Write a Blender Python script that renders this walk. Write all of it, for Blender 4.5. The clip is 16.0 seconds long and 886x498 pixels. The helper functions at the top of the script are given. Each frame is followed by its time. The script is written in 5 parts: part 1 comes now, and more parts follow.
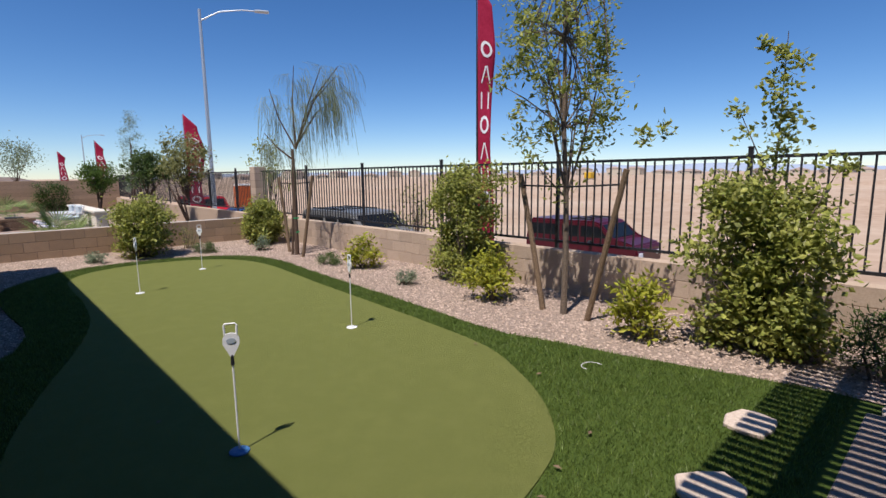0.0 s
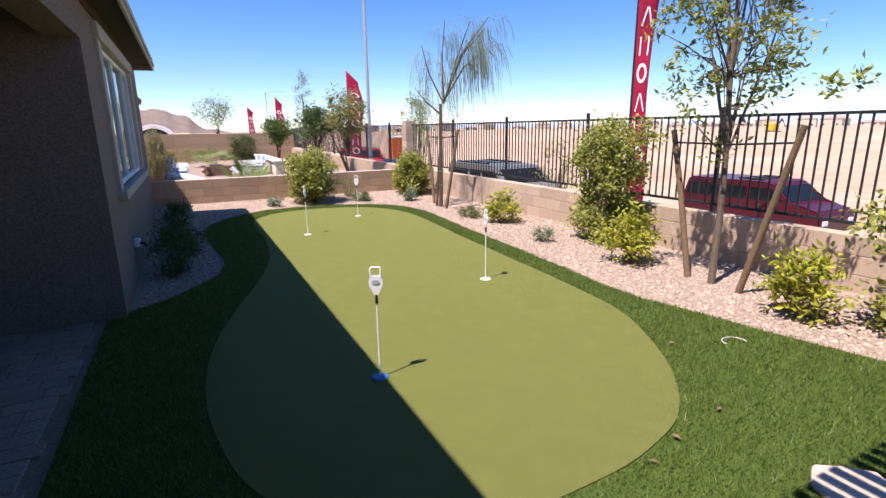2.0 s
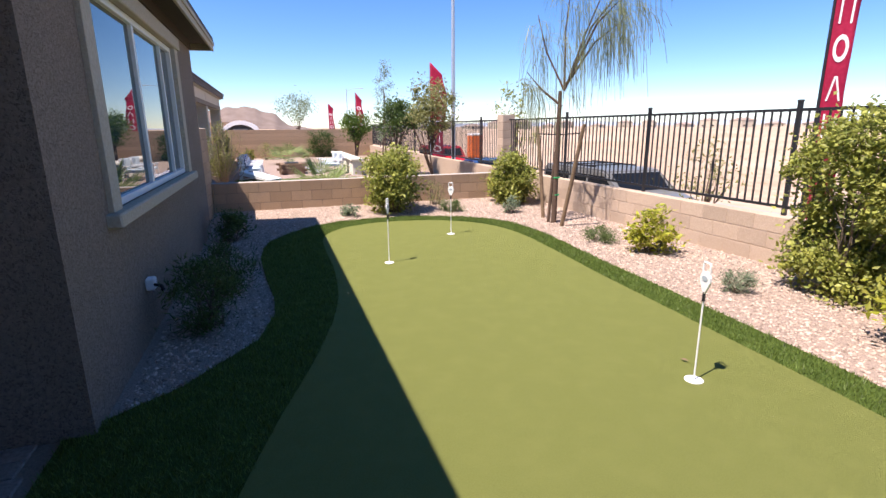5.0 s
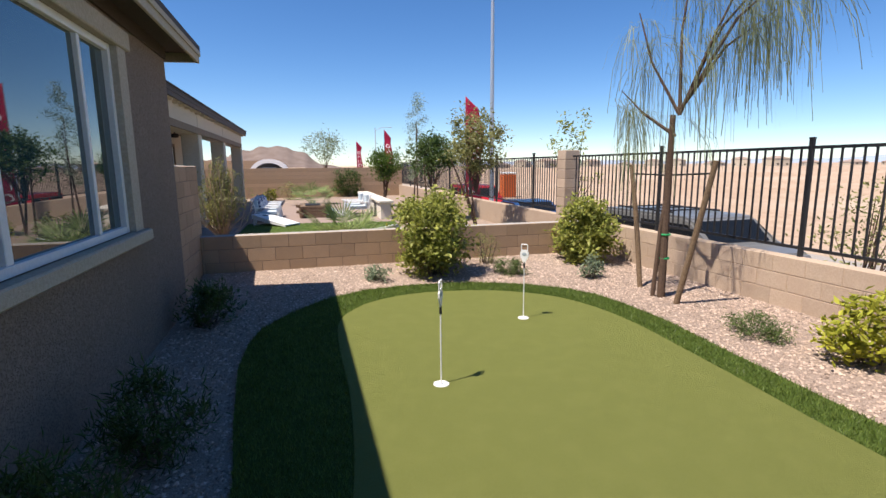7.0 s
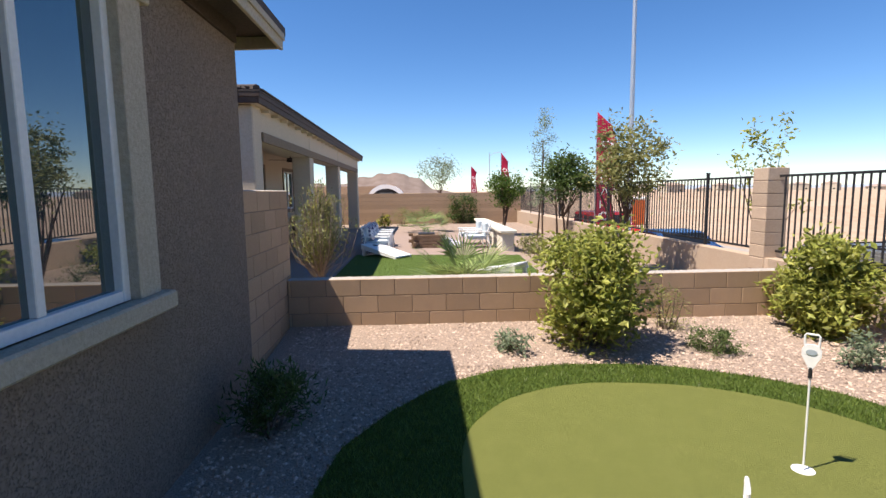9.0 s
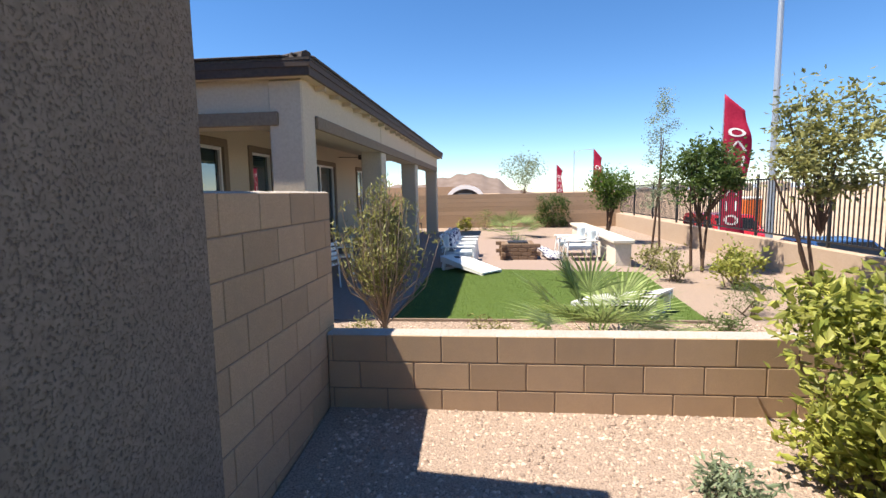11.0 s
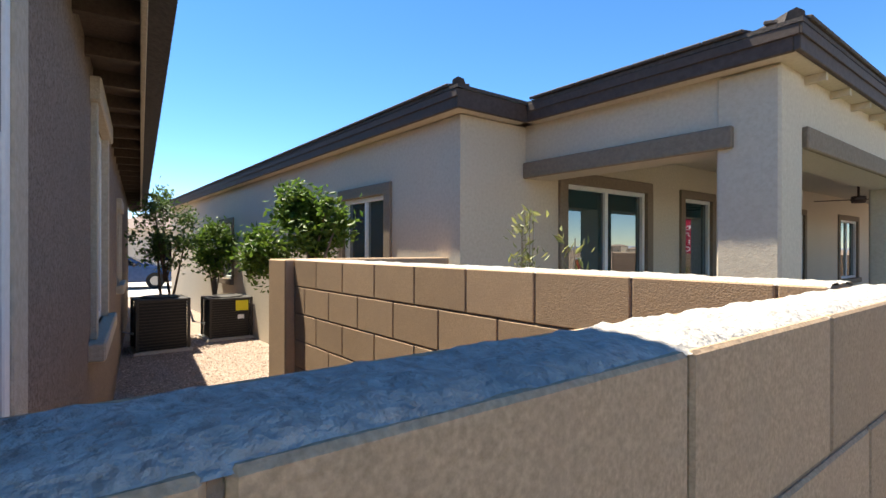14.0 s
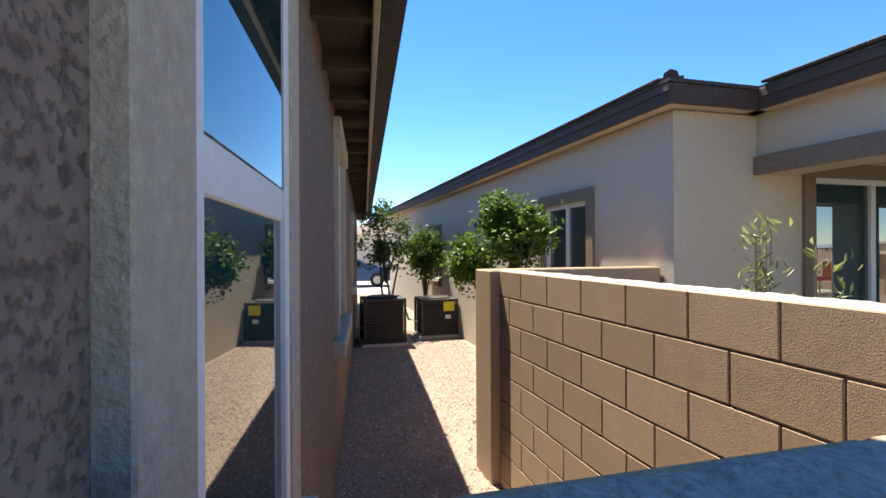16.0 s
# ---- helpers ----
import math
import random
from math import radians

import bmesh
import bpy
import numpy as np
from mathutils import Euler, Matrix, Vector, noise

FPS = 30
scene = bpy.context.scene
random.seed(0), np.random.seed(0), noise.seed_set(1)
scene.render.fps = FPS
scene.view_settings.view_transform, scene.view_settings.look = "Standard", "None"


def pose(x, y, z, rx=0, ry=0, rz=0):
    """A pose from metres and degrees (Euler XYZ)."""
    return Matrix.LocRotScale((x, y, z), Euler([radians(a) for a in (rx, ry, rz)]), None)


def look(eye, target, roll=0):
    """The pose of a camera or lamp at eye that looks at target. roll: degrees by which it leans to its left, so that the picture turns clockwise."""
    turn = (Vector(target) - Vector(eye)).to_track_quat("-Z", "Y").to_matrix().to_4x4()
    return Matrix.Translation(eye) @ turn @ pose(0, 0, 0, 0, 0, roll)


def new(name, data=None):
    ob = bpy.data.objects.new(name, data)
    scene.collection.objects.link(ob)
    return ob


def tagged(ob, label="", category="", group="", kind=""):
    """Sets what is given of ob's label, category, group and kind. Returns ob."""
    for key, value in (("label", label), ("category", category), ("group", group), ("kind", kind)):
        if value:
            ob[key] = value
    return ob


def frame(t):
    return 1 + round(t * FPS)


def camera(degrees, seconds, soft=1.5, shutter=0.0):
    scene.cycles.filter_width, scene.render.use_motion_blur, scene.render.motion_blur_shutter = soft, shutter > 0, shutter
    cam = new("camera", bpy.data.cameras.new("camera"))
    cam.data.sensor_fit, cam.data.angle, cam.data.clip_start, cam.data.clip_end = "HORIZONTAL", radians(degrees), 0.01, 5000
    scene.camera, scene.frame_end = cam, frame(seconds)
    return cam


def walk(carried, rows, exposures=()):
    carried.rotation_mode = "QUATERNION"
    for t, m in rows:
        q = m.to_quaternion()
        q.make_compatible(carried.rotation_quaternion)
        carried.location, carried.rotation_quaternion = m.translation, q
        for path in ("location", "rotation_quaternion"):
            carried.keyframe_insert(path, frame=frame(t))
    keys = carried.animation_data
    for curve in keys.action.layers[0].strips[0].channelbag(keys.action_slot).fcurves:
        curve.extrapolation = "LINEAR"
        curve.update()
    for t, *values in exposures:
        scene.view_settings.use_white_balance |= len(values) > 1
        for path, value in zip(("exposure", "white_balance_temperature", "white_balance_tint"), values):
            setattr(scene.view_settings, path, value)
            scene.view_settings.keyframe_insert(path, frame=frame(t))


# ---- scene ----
cam = camera(83.0, 16.0)
PATH = [
    (0, (-0.153, -0.455, 1.693), (1.202, 0.986, 1.397), -0.7),
    (0.5, (-0.135, -0.487, 1.691), (1.076, 1.064, 1.336), -0.7),
    (1, (-0.143, -0.544, 1.707), (0.94, 1.089, 1.306), -0.8),
    (1.5, (-0.146, -0.593, 1.727), (0.819, 1.102, 1.288), -0.8),
    (2, (-0.161, -0.611, 1.739), (0.711, 1.126, 1.269), -0.8),
    (2.5, (-0.154, -0.602, 1.753), (0.636, 1.168, 1.257), -0.8),
    (3, (-0.17, -0.433, 1.778), (0.537, 1.363, 1.253), -0.7),
    (3.5, (-0.09, 0.19, 1.71), (0.543, 2.012, 1.179), -0.6),
    (4, (0.022, 0.702, 1.721), (0.636, 2.529, 1.186), -0.4),
    (6.5, (0.509, 3.67, 1.624), (1.107, 5.547, 1.28), -0.5),
    (7, (0.568, 4.292, 1.677), (1.096, 6.192, 1.347), -0.5),
    (7.5, (0.58, 4.902, 1.707), (1.01, 6.833, 1.414), -0.4),
    (8, (0.612, 5.451, 1.674), (0.994, 7.393, 1.391), -0.5),
    (8.5, (0.588, 5.99, 1.672), (0.83, 7.957, 1.409), -0.6),
    (9, (0.595, 6.488, 1.664), (0.697, 8.473, 1.436), -0.7),
    (11.5, (0.234, 9.4, 1.679), (-0.08, 11.363, 1.461), -0.9),
    (12, (0.162, 9.87, 1.69), (-0.347, 11.794, 1.494), -0.7),
    (12.5, (-0.032, 10.304, 1.682), (-0.879, 12.109, 1.525), -0.9),
    (13, (-0.249, 10.664, 1.713), (-1.316, 12.35, 1.58), -0.5),
    (13.5, (-0.489, 10.883, 1.755), (-1.816, 12.378, 1.7), -0.4),
    (14, (-0.717, 10.963, 1.785), (-2.299, 12.186, 1.784), 0.1),
    (14.5, (-0.816, 11.012, 1.81), (-2.549, 12.011, 1.801), 0.2),
    (15, (-0.833, 11.029, 1.835), (-2.666, 11.829, 1.825), 0.1),
    (15.5, (-0.802, 11.004, 1.858), (-2.696, 11.648, 1.847), -0.3),
    (16, (-0.74, 10.924, 1.869), (-2.668, 11.456, 1.871), -0.3),
]
# light levels
SUN, SKY = 4.6, 0.088
EXPOSURES = [(0, 0.25, 6500, 15), (1.5, 0.78, 6600, 21), (3.5, 1.3, 6800, 23), (4.2, 1.3, 6800, 23), (6.5, 0.7, 6900, 14), (9, 0.9, 7100, 14), (11.5, 1.2, 7300, 9), (12.5, 1.35, 7400, 5), (13.5, 1.58, 7300, 6), (14.5, 1.58, 7200, 6), (16, 1.62, 7000, 6)]
# end light
walk(cam, [(t, look(eye, target, roll)) for t, eye, target, roll in PATH], EXPOSURES)

# ---- world and sun ----
world = bpy.data.worlds.new("sky_world")
scene.world = world
world.use_nodes = True
wn = world.node_tree
sky = wn.nodes.new("ShaderNodeTexSky")
sky.sky_type = "NISHITA"
sky.sun_disc = False
sky.sun_elevation, sky.sun_rotation = radians(63.9), radians(253.4)
sky.altitude, sky.air_density, sky.dust_density, sky.ozone_density = 2200, 1.0, 0.0, 4.5
wn.nodes["Background"].inputs[1].default_value = SKY
tone = wn.nodes.new("ShaderNodeHueSaturation")
tone.inputs["Hue"].default_value, tone.inputs["Saturation"].default_value, tone.inputs["Value"].default_value = 0.503, 1.22, 1.15
wn.links.new(sky.outputs[0], tone.inputs["Color"])
wn.links.new(tone.outputs[0], wn.nodes["Background"].inputs[0])
sun = new("sun", bpy.data.lights.new("sun", "SUN"))
sun.data.energy, sun.data.angle, sun.data.color = SUN, radians(0.53), (1.0, 0.95, 0.87)
sun.matrix_world = look((-4.7, -1.4, 10), (0, 0, 0))


# ---- materials ----
def mat(name, c1, c2, scale=6.0, rough=0.8, bump=0.0, bscale=60.0, metal=0.0, spec=0.3, c3=None, fine=0.5, per="", big=0.6, pits=0.0):
    """Two-scale noise paint: c1 to c2 over fine grain, c3 in broad stains; per: 'object' or 'island' tint."""
    m = bpy.data.materials.new(name)
    m.use_nodes = True
    nt = m.node_tree
    n, l = nt.nodes, nt.links
    b = n["Principled BSDF"]
    b.inputs["Roughness"].default_value = rough
    b.inputs["Metallic"].default_value = metal
    b.inputs["Specular IOR Level"].default_value = spec
    co = n.new("ShaderNodeTexCoord")
    geo = n.new("ShaderNodeNewGeometry")
    src = geo.outputs["Position"]
    a = n.new("ShaderNodeTexNoise")
    a.inputs["Scale"].default_value, a.inputs["Detail"].default_value = scale * 8, 5
    g = n.new("ShaderNodeTexNoise")
    g.inputs["Scale"].default_value, g.inputs["Detail"].default_value = scale * 0.35, 3
    l.new(src, a.inputs["Vector"]), l.new(src, g.inputs["Vector"])
    ramp = n.new("ShaderNodeMapRange")
    ramp.inputs[1].default_value, ramp.inputs[2].default_value = 0.5 - fine * 0.4, 0.5 + fine * 0.4
    l.new(a.outputs["Fac"], ramp.inputs[0])
    mix = n.new("ShaderNodeMix")
    mix.data_type = "RGBA"
    mix.inputs[6].default_value, mix.inputs[7].default_value = (*c1, 1), (*c2, 1)
    l.new(ramp.outputs[0], mix.inputs[0])
    out = mix.outputs[2]
    if c3:
        r2 = n.new("ShaderNodeMapRange")
        r2.inputs[1].default_value, r2.inputs[2].default_value, r2.inputs[4].default_value = 0.45, 0.72, big
        l.new(g.outputs["Fac"], r2.inputs[0])
        m2 = n.new("ShaderNodeMix")
        m2.data_type = "RGBA"
        m2.inputs[7].default_value = (*c3, 1)
        l.new(r2.outputs[0], m2.inputs[0]), l.new(out, m2.inputs[6])
        out = m2.outputs[2]
    if per:
        rnd = n.new("ShaderNodeObjectInfo").outputs["Random"] if per == "object" else geo.outputs["Random Per Island"]
        r3 = n.new("ShaderNodeMapRange")
        lo, hi = (0.88, 1.1) if per == "object" else (0.65, 1.6)
        r3.inputs[3].default_value, r3.inputs[4].default_value = lo, hi
        l.new(rnd, r3.inputs[0])
        hsv = n.new("ShaderNodeHueSaturation")
        l.new(r3.outputs[0], hsv.inputs["Value"]), l.new(out, hsv.inputs["Color"])
        out = hsv.outputs[0]
    l.new(out, b.inputs["Base Color"])
    if bump:
        t = n.new("ShaderNodeTexNoise")
        t.inputs["Scale"].default_value, t.inputs["Detail"].default_value = bscale, 4
        l.new(src, t.inputs["Vector"])
        bp = n.new("ShaderNodeBump")
        bp.inputs["Strength"].default_value, bp.inputs["Distance"].default_value = min(bump, 1.0), 0.012
        high = t.outputs["Fac"]
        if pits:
            # trowelled coat: flattened plateaus, with shade painted into the sunken pits
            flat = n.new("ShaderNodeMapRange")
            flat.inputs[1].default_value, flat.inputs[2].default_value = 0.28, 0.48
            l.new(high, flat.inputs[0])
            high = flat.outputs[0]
            pit_shade = n.new("ShaderNodeMix")
            pit_shade.data_type = "RGBA"
            pit_shade.inputs[6].default_value = (*[(c + d) / 2 * (1 - pits) for c, d in zip(c1, c2)], 1)
            l.new(high, pit_shade.inputs[0]), l.new(out, pit_shade.inputs[7]), l.new(pit_shade.outputs[2], b.inputs["Base Color"])
        l.new(high, bp.inputs["Height"]), l.new(bp.outputs[0], b.inputs["Normal"])
    return m


def leaf_mat(name, c1, c2):
    m = mat(name, c1, c2, scale=1.2, rough=0.5, spec=0.4, per="island")
    b = m.node_tree.nodes["Principled BSDF"]
    tr = m.node_tree.nodes.new("ShaderNodeBsdfTranslucent")
    mx = m.node_tree.nodes.new("ShaderNodeMixShader")
    mx.inputs[0].default_value = 0.42
    src = b.inputs["Base Color"].links[0].from_socket
    m.node_tree.links.new(src, tr.inputs[0])
    m.node_tree.links.new(b.outputs[0], mx.inputs[1])
    m.node_tree.links.new(tr.outputs[0], mx.inputs[2])
    m.node_tree.links.new(mx.outputs[0], m.node_tree.nodes["Material Output"].inputs[0])
    return m


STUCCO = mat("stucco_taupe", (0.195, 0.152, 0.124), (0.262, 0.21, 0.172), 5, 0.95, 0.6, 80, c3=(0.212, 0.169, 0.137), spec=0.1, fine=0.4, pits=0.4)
STUCCO2 = mat("stucco_cream", (0.5, 0.43, 0.335), (0.58, 0.51, 0.405), 4, 0.92, 0.16, 70, c3=(0.51, 0.445, 0.355), spec=0.1)
TRIM = mat("trim_beige", (0.39, 0.345, 0.275), (0.48, 0.43, 0.35), 5, 0.85, 0.6, 90, spec=0.15)
TRIM2 = mat("trim_brown_taupe", (0.2, 0.155, 0.115), (0.25, 0.2, 0.15), 4, 0.9, 0.4, 80, spec=0.1)
FASCIA = mat("fascia_dark_brown", (0.06, 0.04, 0.032), (0.085, 0.06, 0.05), 3, 0.7, 0.15, 40)
TILE = mat("roof_tile_dark", (0.045, 0.035, 0.032), (0.085, 0.068, 0.06), 4, 0.8, 0.4, 40, per="object")
TILE3 = mat("roof_tile_pinkish", (0.3, 0.22, 0.18), (0.38, 0.3, 0.25), 2, 0.85, 0.2, 40)
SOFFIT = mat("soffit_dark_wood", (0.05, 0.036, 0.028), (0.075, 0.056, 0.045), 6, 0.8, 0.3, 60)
BLOCK = mat("block_tan", (0.34, 0.235, 0.152), (0.5, 0.35, 0.233), 24, 0.95, 0.22, 190, c3=(0.38, 0.268, 0.185), spec=0.1, per="object", fine=0.5)
BLOCK2 = mat("block_pale_tan", (0.42, 0.32, 0.24), (0.5, 0.39, 0.3), 7, 0.95, 0.5, 130, c3=(0.44, 0.33, 0.25), spec=0.1, per="object")
MORTAR = mat("mortar_grey_brown", (0.2, 0.15, 0.115), (0.29, 0.22, 0.17), 8, 0.95, 0.5, 120, spec=0.1)
CAPWASH = mat("mortar_wash_pale", (0.28, 0.255, 0.23), (0.54, 0.5, 0.46), 9, 0.95, 1.0, 70, c3=(0.34, 0.305, 0.27), spec=0.1, fine=0.8)
GROUND = mat("desert_dirt", (0.36, 0.255, 0.18), (0.47, 0.35, 0.26), 0.15, 0.97, 0.3, 14, c3=(0.52, 0.42, 0.33), spec=0.05)
GRAVEL = mat("gravel_pink_tan", (0.17, 0.125, 0.1), (0.45, 0.355, 0.29), 11, 0.95, 1.0, 70, c3=(0.36, 0.27, 0.215), spec=0.1, fine=0.55, big=0.35)
PEBBLE = mat("pebble_pink_tan", (0.27, 0.2, 0.158), (0.46, 0.36, 0.295), 3, 0.9, 0.2, 90, spec=0.15, per="island")
GREEN = mat("putting_turf", (0.135, 0.155, 0.038), (0.19, 0.205, 0.062), 16, 0.9, 0.8, 420, c3=(0.185, 0.2, 0.058), spec=0.12, fine=0.9)
TURF = mat("fringe_turf_base", (0.045, 0.075, 0.016), (0.095, 0.14, 0.03), 12, 0.9, 0.8, 220, spec=0.1, fine=0.9)
BLADE = leaf_mat("turf_blade", (0.09, 0.14, 0.026), (0.155, 0.21, 0.045))
PAVER = mat("paver_grey_brown", (0.22, 0.17, 0.14), (0.36, 0.29, 0.25), 5, 0.9, 0.5, 90, c3=(0.3, 0.25, 0.22), per="object", spec=0.15)
FLAG_STONE = mat("flagstone_pale", (0.5, 0.4, 0.32), (0.64, 0.53, 0.44), 5, 0.9, 0.5, 50, c3=(0.56, 0.47, 0.4), spec=0.15)
FIRESTONE = mat("firepit_stone_brown", (0.14, 0.09, 0.06), (0.27, 0.19, 0.135), 5, 0.9, 0.6, 60, per="object", spec=0.1)
PLASTER = mat("plaster_white", (0.62, 0.58, 0.5), (0.72, 0.68, 0.6), 4, 0.9, 0.3, 80, spec=0.1)
ASPHALT = mat("road_pale_asphalt", (0.3, 0.27, 0.24), (0.36, 0.33, 0.3), 2, 0.9, 0.3, 60, spec=0.2)
CONCRETE = mat("concrete_pale", (0.5, 0.45, 0.39), (0.58, 0.53, 0.47), 3, 0.9, 0.2, 60, spec=0.2)
IRON = mat("iron_black", (0.012, 0.012, 0.014), (0.024, 0.024, 0.027), 8, 0.5, 0.1, 60, spec=0.4)
GALV = mat("galvanised_pole", (0.42, 0.46, 0.5), (0.5, 0.54, 0.58), 3, 0.45, 0.05, 40, metal=0.6)
WHITE = mat("white_plastic", (0.75, 0.76, 0.76), (0.82, 0.82, 0.82), 6, 0.45, 0, spec=0.4)
VINYL = mat("white_vinyl_frame", (0.66, 0.68, 0.68), (0.74, 0.75, 0.75), 6, 0.5, 0, spec=0.35)
EMBLEM = mat("emblem_grey_blue", (0.3, 0.36, 0.42), (0.4, 0.46, 0.5), 6, 0.6)
BLUE = mat("blue_plastic", (0.05, 0.17, 0.38), (0.07, 0.2, 0.43), 6, 0.45, 0, spec=0.4)
BLACK = mat("black_paint", (0.012, 0.012, 0.014), (0.03, 0.03, 0.033), 6, 0.55, 0.1, 60)
GREYMARK = mat("grey_print", (0.12, 0.14, 0.15), (0.2, 0.22, 0.22), 6, 0.6)
REDCLOTH = mat("red_flag_cloth", (0.3, 0.012, 0.042), (0.38, 0.02, 0.058), 2, 0.8, 0.2, 90, spec=0.15)
WHITECLOTH = mat("white_flag_print", (0.74, 0.7, 0.7), (0.82, 0.8, 0.8), 3, 0.8, 0.1, 90)
NAVY = mat("navy_cushion", (0.02, 0.03, 0.09), (0.06, 0.08, 0.18), 10, 0.9, 0.3, 120)
PALECUSHION = mat("pale_blue_cushion", (0.42, 0.5, 0.56), (0.55, 0.62, 0.66), 8, 0.9, 0.3, 120)
STAKE = mat("stake_wood_brown", (0.13, 0.085, 0.05), (0.24, 0.165, 0.105), 7, 0.9, 0.7, 90)
BARK = mat("bark_grey_brown", (0.1, 0.075, 0.055), (0.22, 0.17, 0.13), 8, 0.95, 0.8, 70)
TWIG = mat("twig_pale_tan", (0.22, 0.17, 0.125), (0.34, 0.27, 0.2), 8, 0.9, 0.4, 70)
BARKRED = mat("bark_red_brown", (0.07, 0.045, 0.032), (0.14, 0.09, 0.064), 8, 0.9, 0.6, 70)
ORANGE = mat("orange_plastic", (0.62, 0.12, 0.02), (0.7, 0.16, 0.03), 3, 0.5)
CARRED = mat("car_paint_dark_red", (0.06, 0.004, 0.01), (0.075, 0.006, 0.013), 1, 0.3, spec=0.4)
CARSILVER = mat("car_paint_silver", (0.15, 0.15, 0.145), (0.18, 0.18, 0.175), 1, 0.3, metal=0.1, spec=0.6)
CARBLUE = mat("car_paint_blue", (0.02, 0.06, 0.16), (0.03, 0.08, 0.2), 1, 0.25, spec=0.6)
CARBRIGHT = mat("car_paint_red", (0.4, 0.015, 0.02), (0.45, 0.02, 0.03), 1, 0.25, spec=0.6)
TYRE = mat("tyre_rubber", (0.015, 0.015, 0.015), (0.03, 0.03, 0.03), 6, 0.85)
RIM = mat("wheel_rim_grey", (0.35, 0.35, 0.36), (0.45, 0.45, 0.46), 6, 0.35, metal=0.8)
CARGLASS = mat("car_glass_dark", (0.008, 0.01, 0.012), (0.012, 0.014, 0.016), 1, 0.08, spec=0.3)
GLASSM = mat("window_glass_tinted", (0.008, 0.036, 0.045), (0.01, 0.045, 0.055), 0.6, 0.015, spec=1.0)
GLASSM.node_tree.nodes["Principled BSDF"].inputs["IOR"].default_value = 1.9
SCREEN = mat("window_screen_grey", (0.2, 0.21, 0.18), (0.24, 0.25, 0.22), 6, 0.8, 0.3, 300)
ACMETAL = mat("condenser_metal_dark", (0.035, 0.032, 0.03), (0.07, 0.064, 0.06), 5, 0.6, 0.2, 60)
YELLOWTAG = mat("yellow_label", (0.7, 0.6, 0.03), (0.76, 0.66, 0.05), 6, 0.6)
HILL = mat("far_hill_rock", (0.17, 0.13, 0.112), (0.22, 0.175, 0.155), 0.01, 0.98, c3=(0.2, 0.165, 0.15), spec=0.02)
# distance haze is painted into the mountains' own blue colour
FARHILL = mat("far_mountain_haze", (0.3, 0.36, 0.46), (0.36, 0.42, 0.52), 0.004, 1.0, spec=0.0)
L_SHRUB = leaf_mat("leaf_yellow_green", (0.155, 0.195, 0.036), (0.38, 0.375, 0.09))
L_BRIGHT = leaf_mat("leaf_bright_lime", (0.22, 0.25, 0.025), (0.42, 0.4, 0.05))
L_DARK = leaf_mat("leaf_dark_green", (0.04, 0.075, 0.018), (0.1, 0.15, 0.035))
L_OLIVE = leaf_mat("leaf_olive", (0.15, 0.16, 0.05), (0.3, 0.29, 0.11))
L_GREY = leaf_mat("leaf_grey_green", (0.14, 0.19, 0.11), (0.24, 0.29, 0.19))
L_ROSEMARY = leaf_mat("leaf_rosemary", (0.06, 0.1, 0.03), (0.14, 0.19, 0.06))
L_PALM = leaf_mat("leaf_palm", (0.12, 0.18, 0.05), (0.26, 0.32, 0.12))
L_WEEP = leaf_mat("leaf_weeping_grey", (0.14, 0.17, 0.08), (0.26, 0.28, 0.15))
L_CITRUS = leaf_mat("leaf_citrus", (0.036, 0.085, 0.012), (0.12, 0.18, 0.025))


# ---- mesh helpers ----
def box(bm, x0, y0, z0, x1, y1, z1, bev=0.0):
    vs = [bm.verts.new(p) for p in ((x0, y0, z0), (x1, y0, z0), (x1, y1, z0), (x0, y1, z0), (x0, y0, z1), (x1, y0, z1), (x1, y1, z1), (x0, y1, z1))]
    fs = [bm.faces.new([vs[i] for i in f]) for f in ((3, 2, 1, 0), (4, 5, 6, 7), (0, 1, 5, 4), (1, 2, 6, 5), (2, 3, 7, 6), (3, 0, 4, 7))]
    if bev > 0:
        es = list({e for f in fs for e in f.edges})
        bmesh.ops.bevel(bm, geom=es, offset=bev, segments=1, affect="EDGES", profile=0.5)


def tube(bm, pts, radii, sides=8, cap=True):
    """A tapered tube along points."""
    rings = []
    for i, p in enumerate(pts):
        p = Vector(p)
        d = Vector(pts[min(i + 1, len(pts) - 1)]) - Vector(pts[max(i - 1, 0)])
        d = d.normalized() if d.length > 1e-9 else Vector((0, 0, 1))
        u = d.orthogonal().normalized() if abs(d.z) < 0.9 else d.cross(Vector((0, 1, 0))).normalized()
        v = d.cross(u)
        rings.append([bm.verts.new(p + radii[i] * (math.cos(2 * math.pi * k / sides) * u + math.sin(2 * math.pi * k / sides) * v)) for k in range(sides)])
    for a, b in zip(rings, rings[1:]):
        for k in range(sides):
            bm.faces.new((a[k], a[(k + 1) % sides], b[(k + 1) % sides], b[k]))
    if cap:
        bm.faces.new(rings[0][::-1]), bm.faces.new(rings[-1])


def lathe(bm, prof, sides=20, at=(0, 0, 0)):
    rings = []
    for r, z in prof:
        rings.append([bm.verts.new((at[0] + r * math.cos(2 * math.pi * k / sides), at[1] + r * math.sin(2 * math.pi * k / sides), at[2] + z)) for k in range(sides)])
    for a, b in zip(rings, rings[1:]):
        for k in range(sides):
            bm.faces.new((a[k], a[(k + 1) % sides], b[(k + 1) % sides], b[k]))
    bm.faces.new(rings[0][::-1]), bm.faces.new(rings[-1])


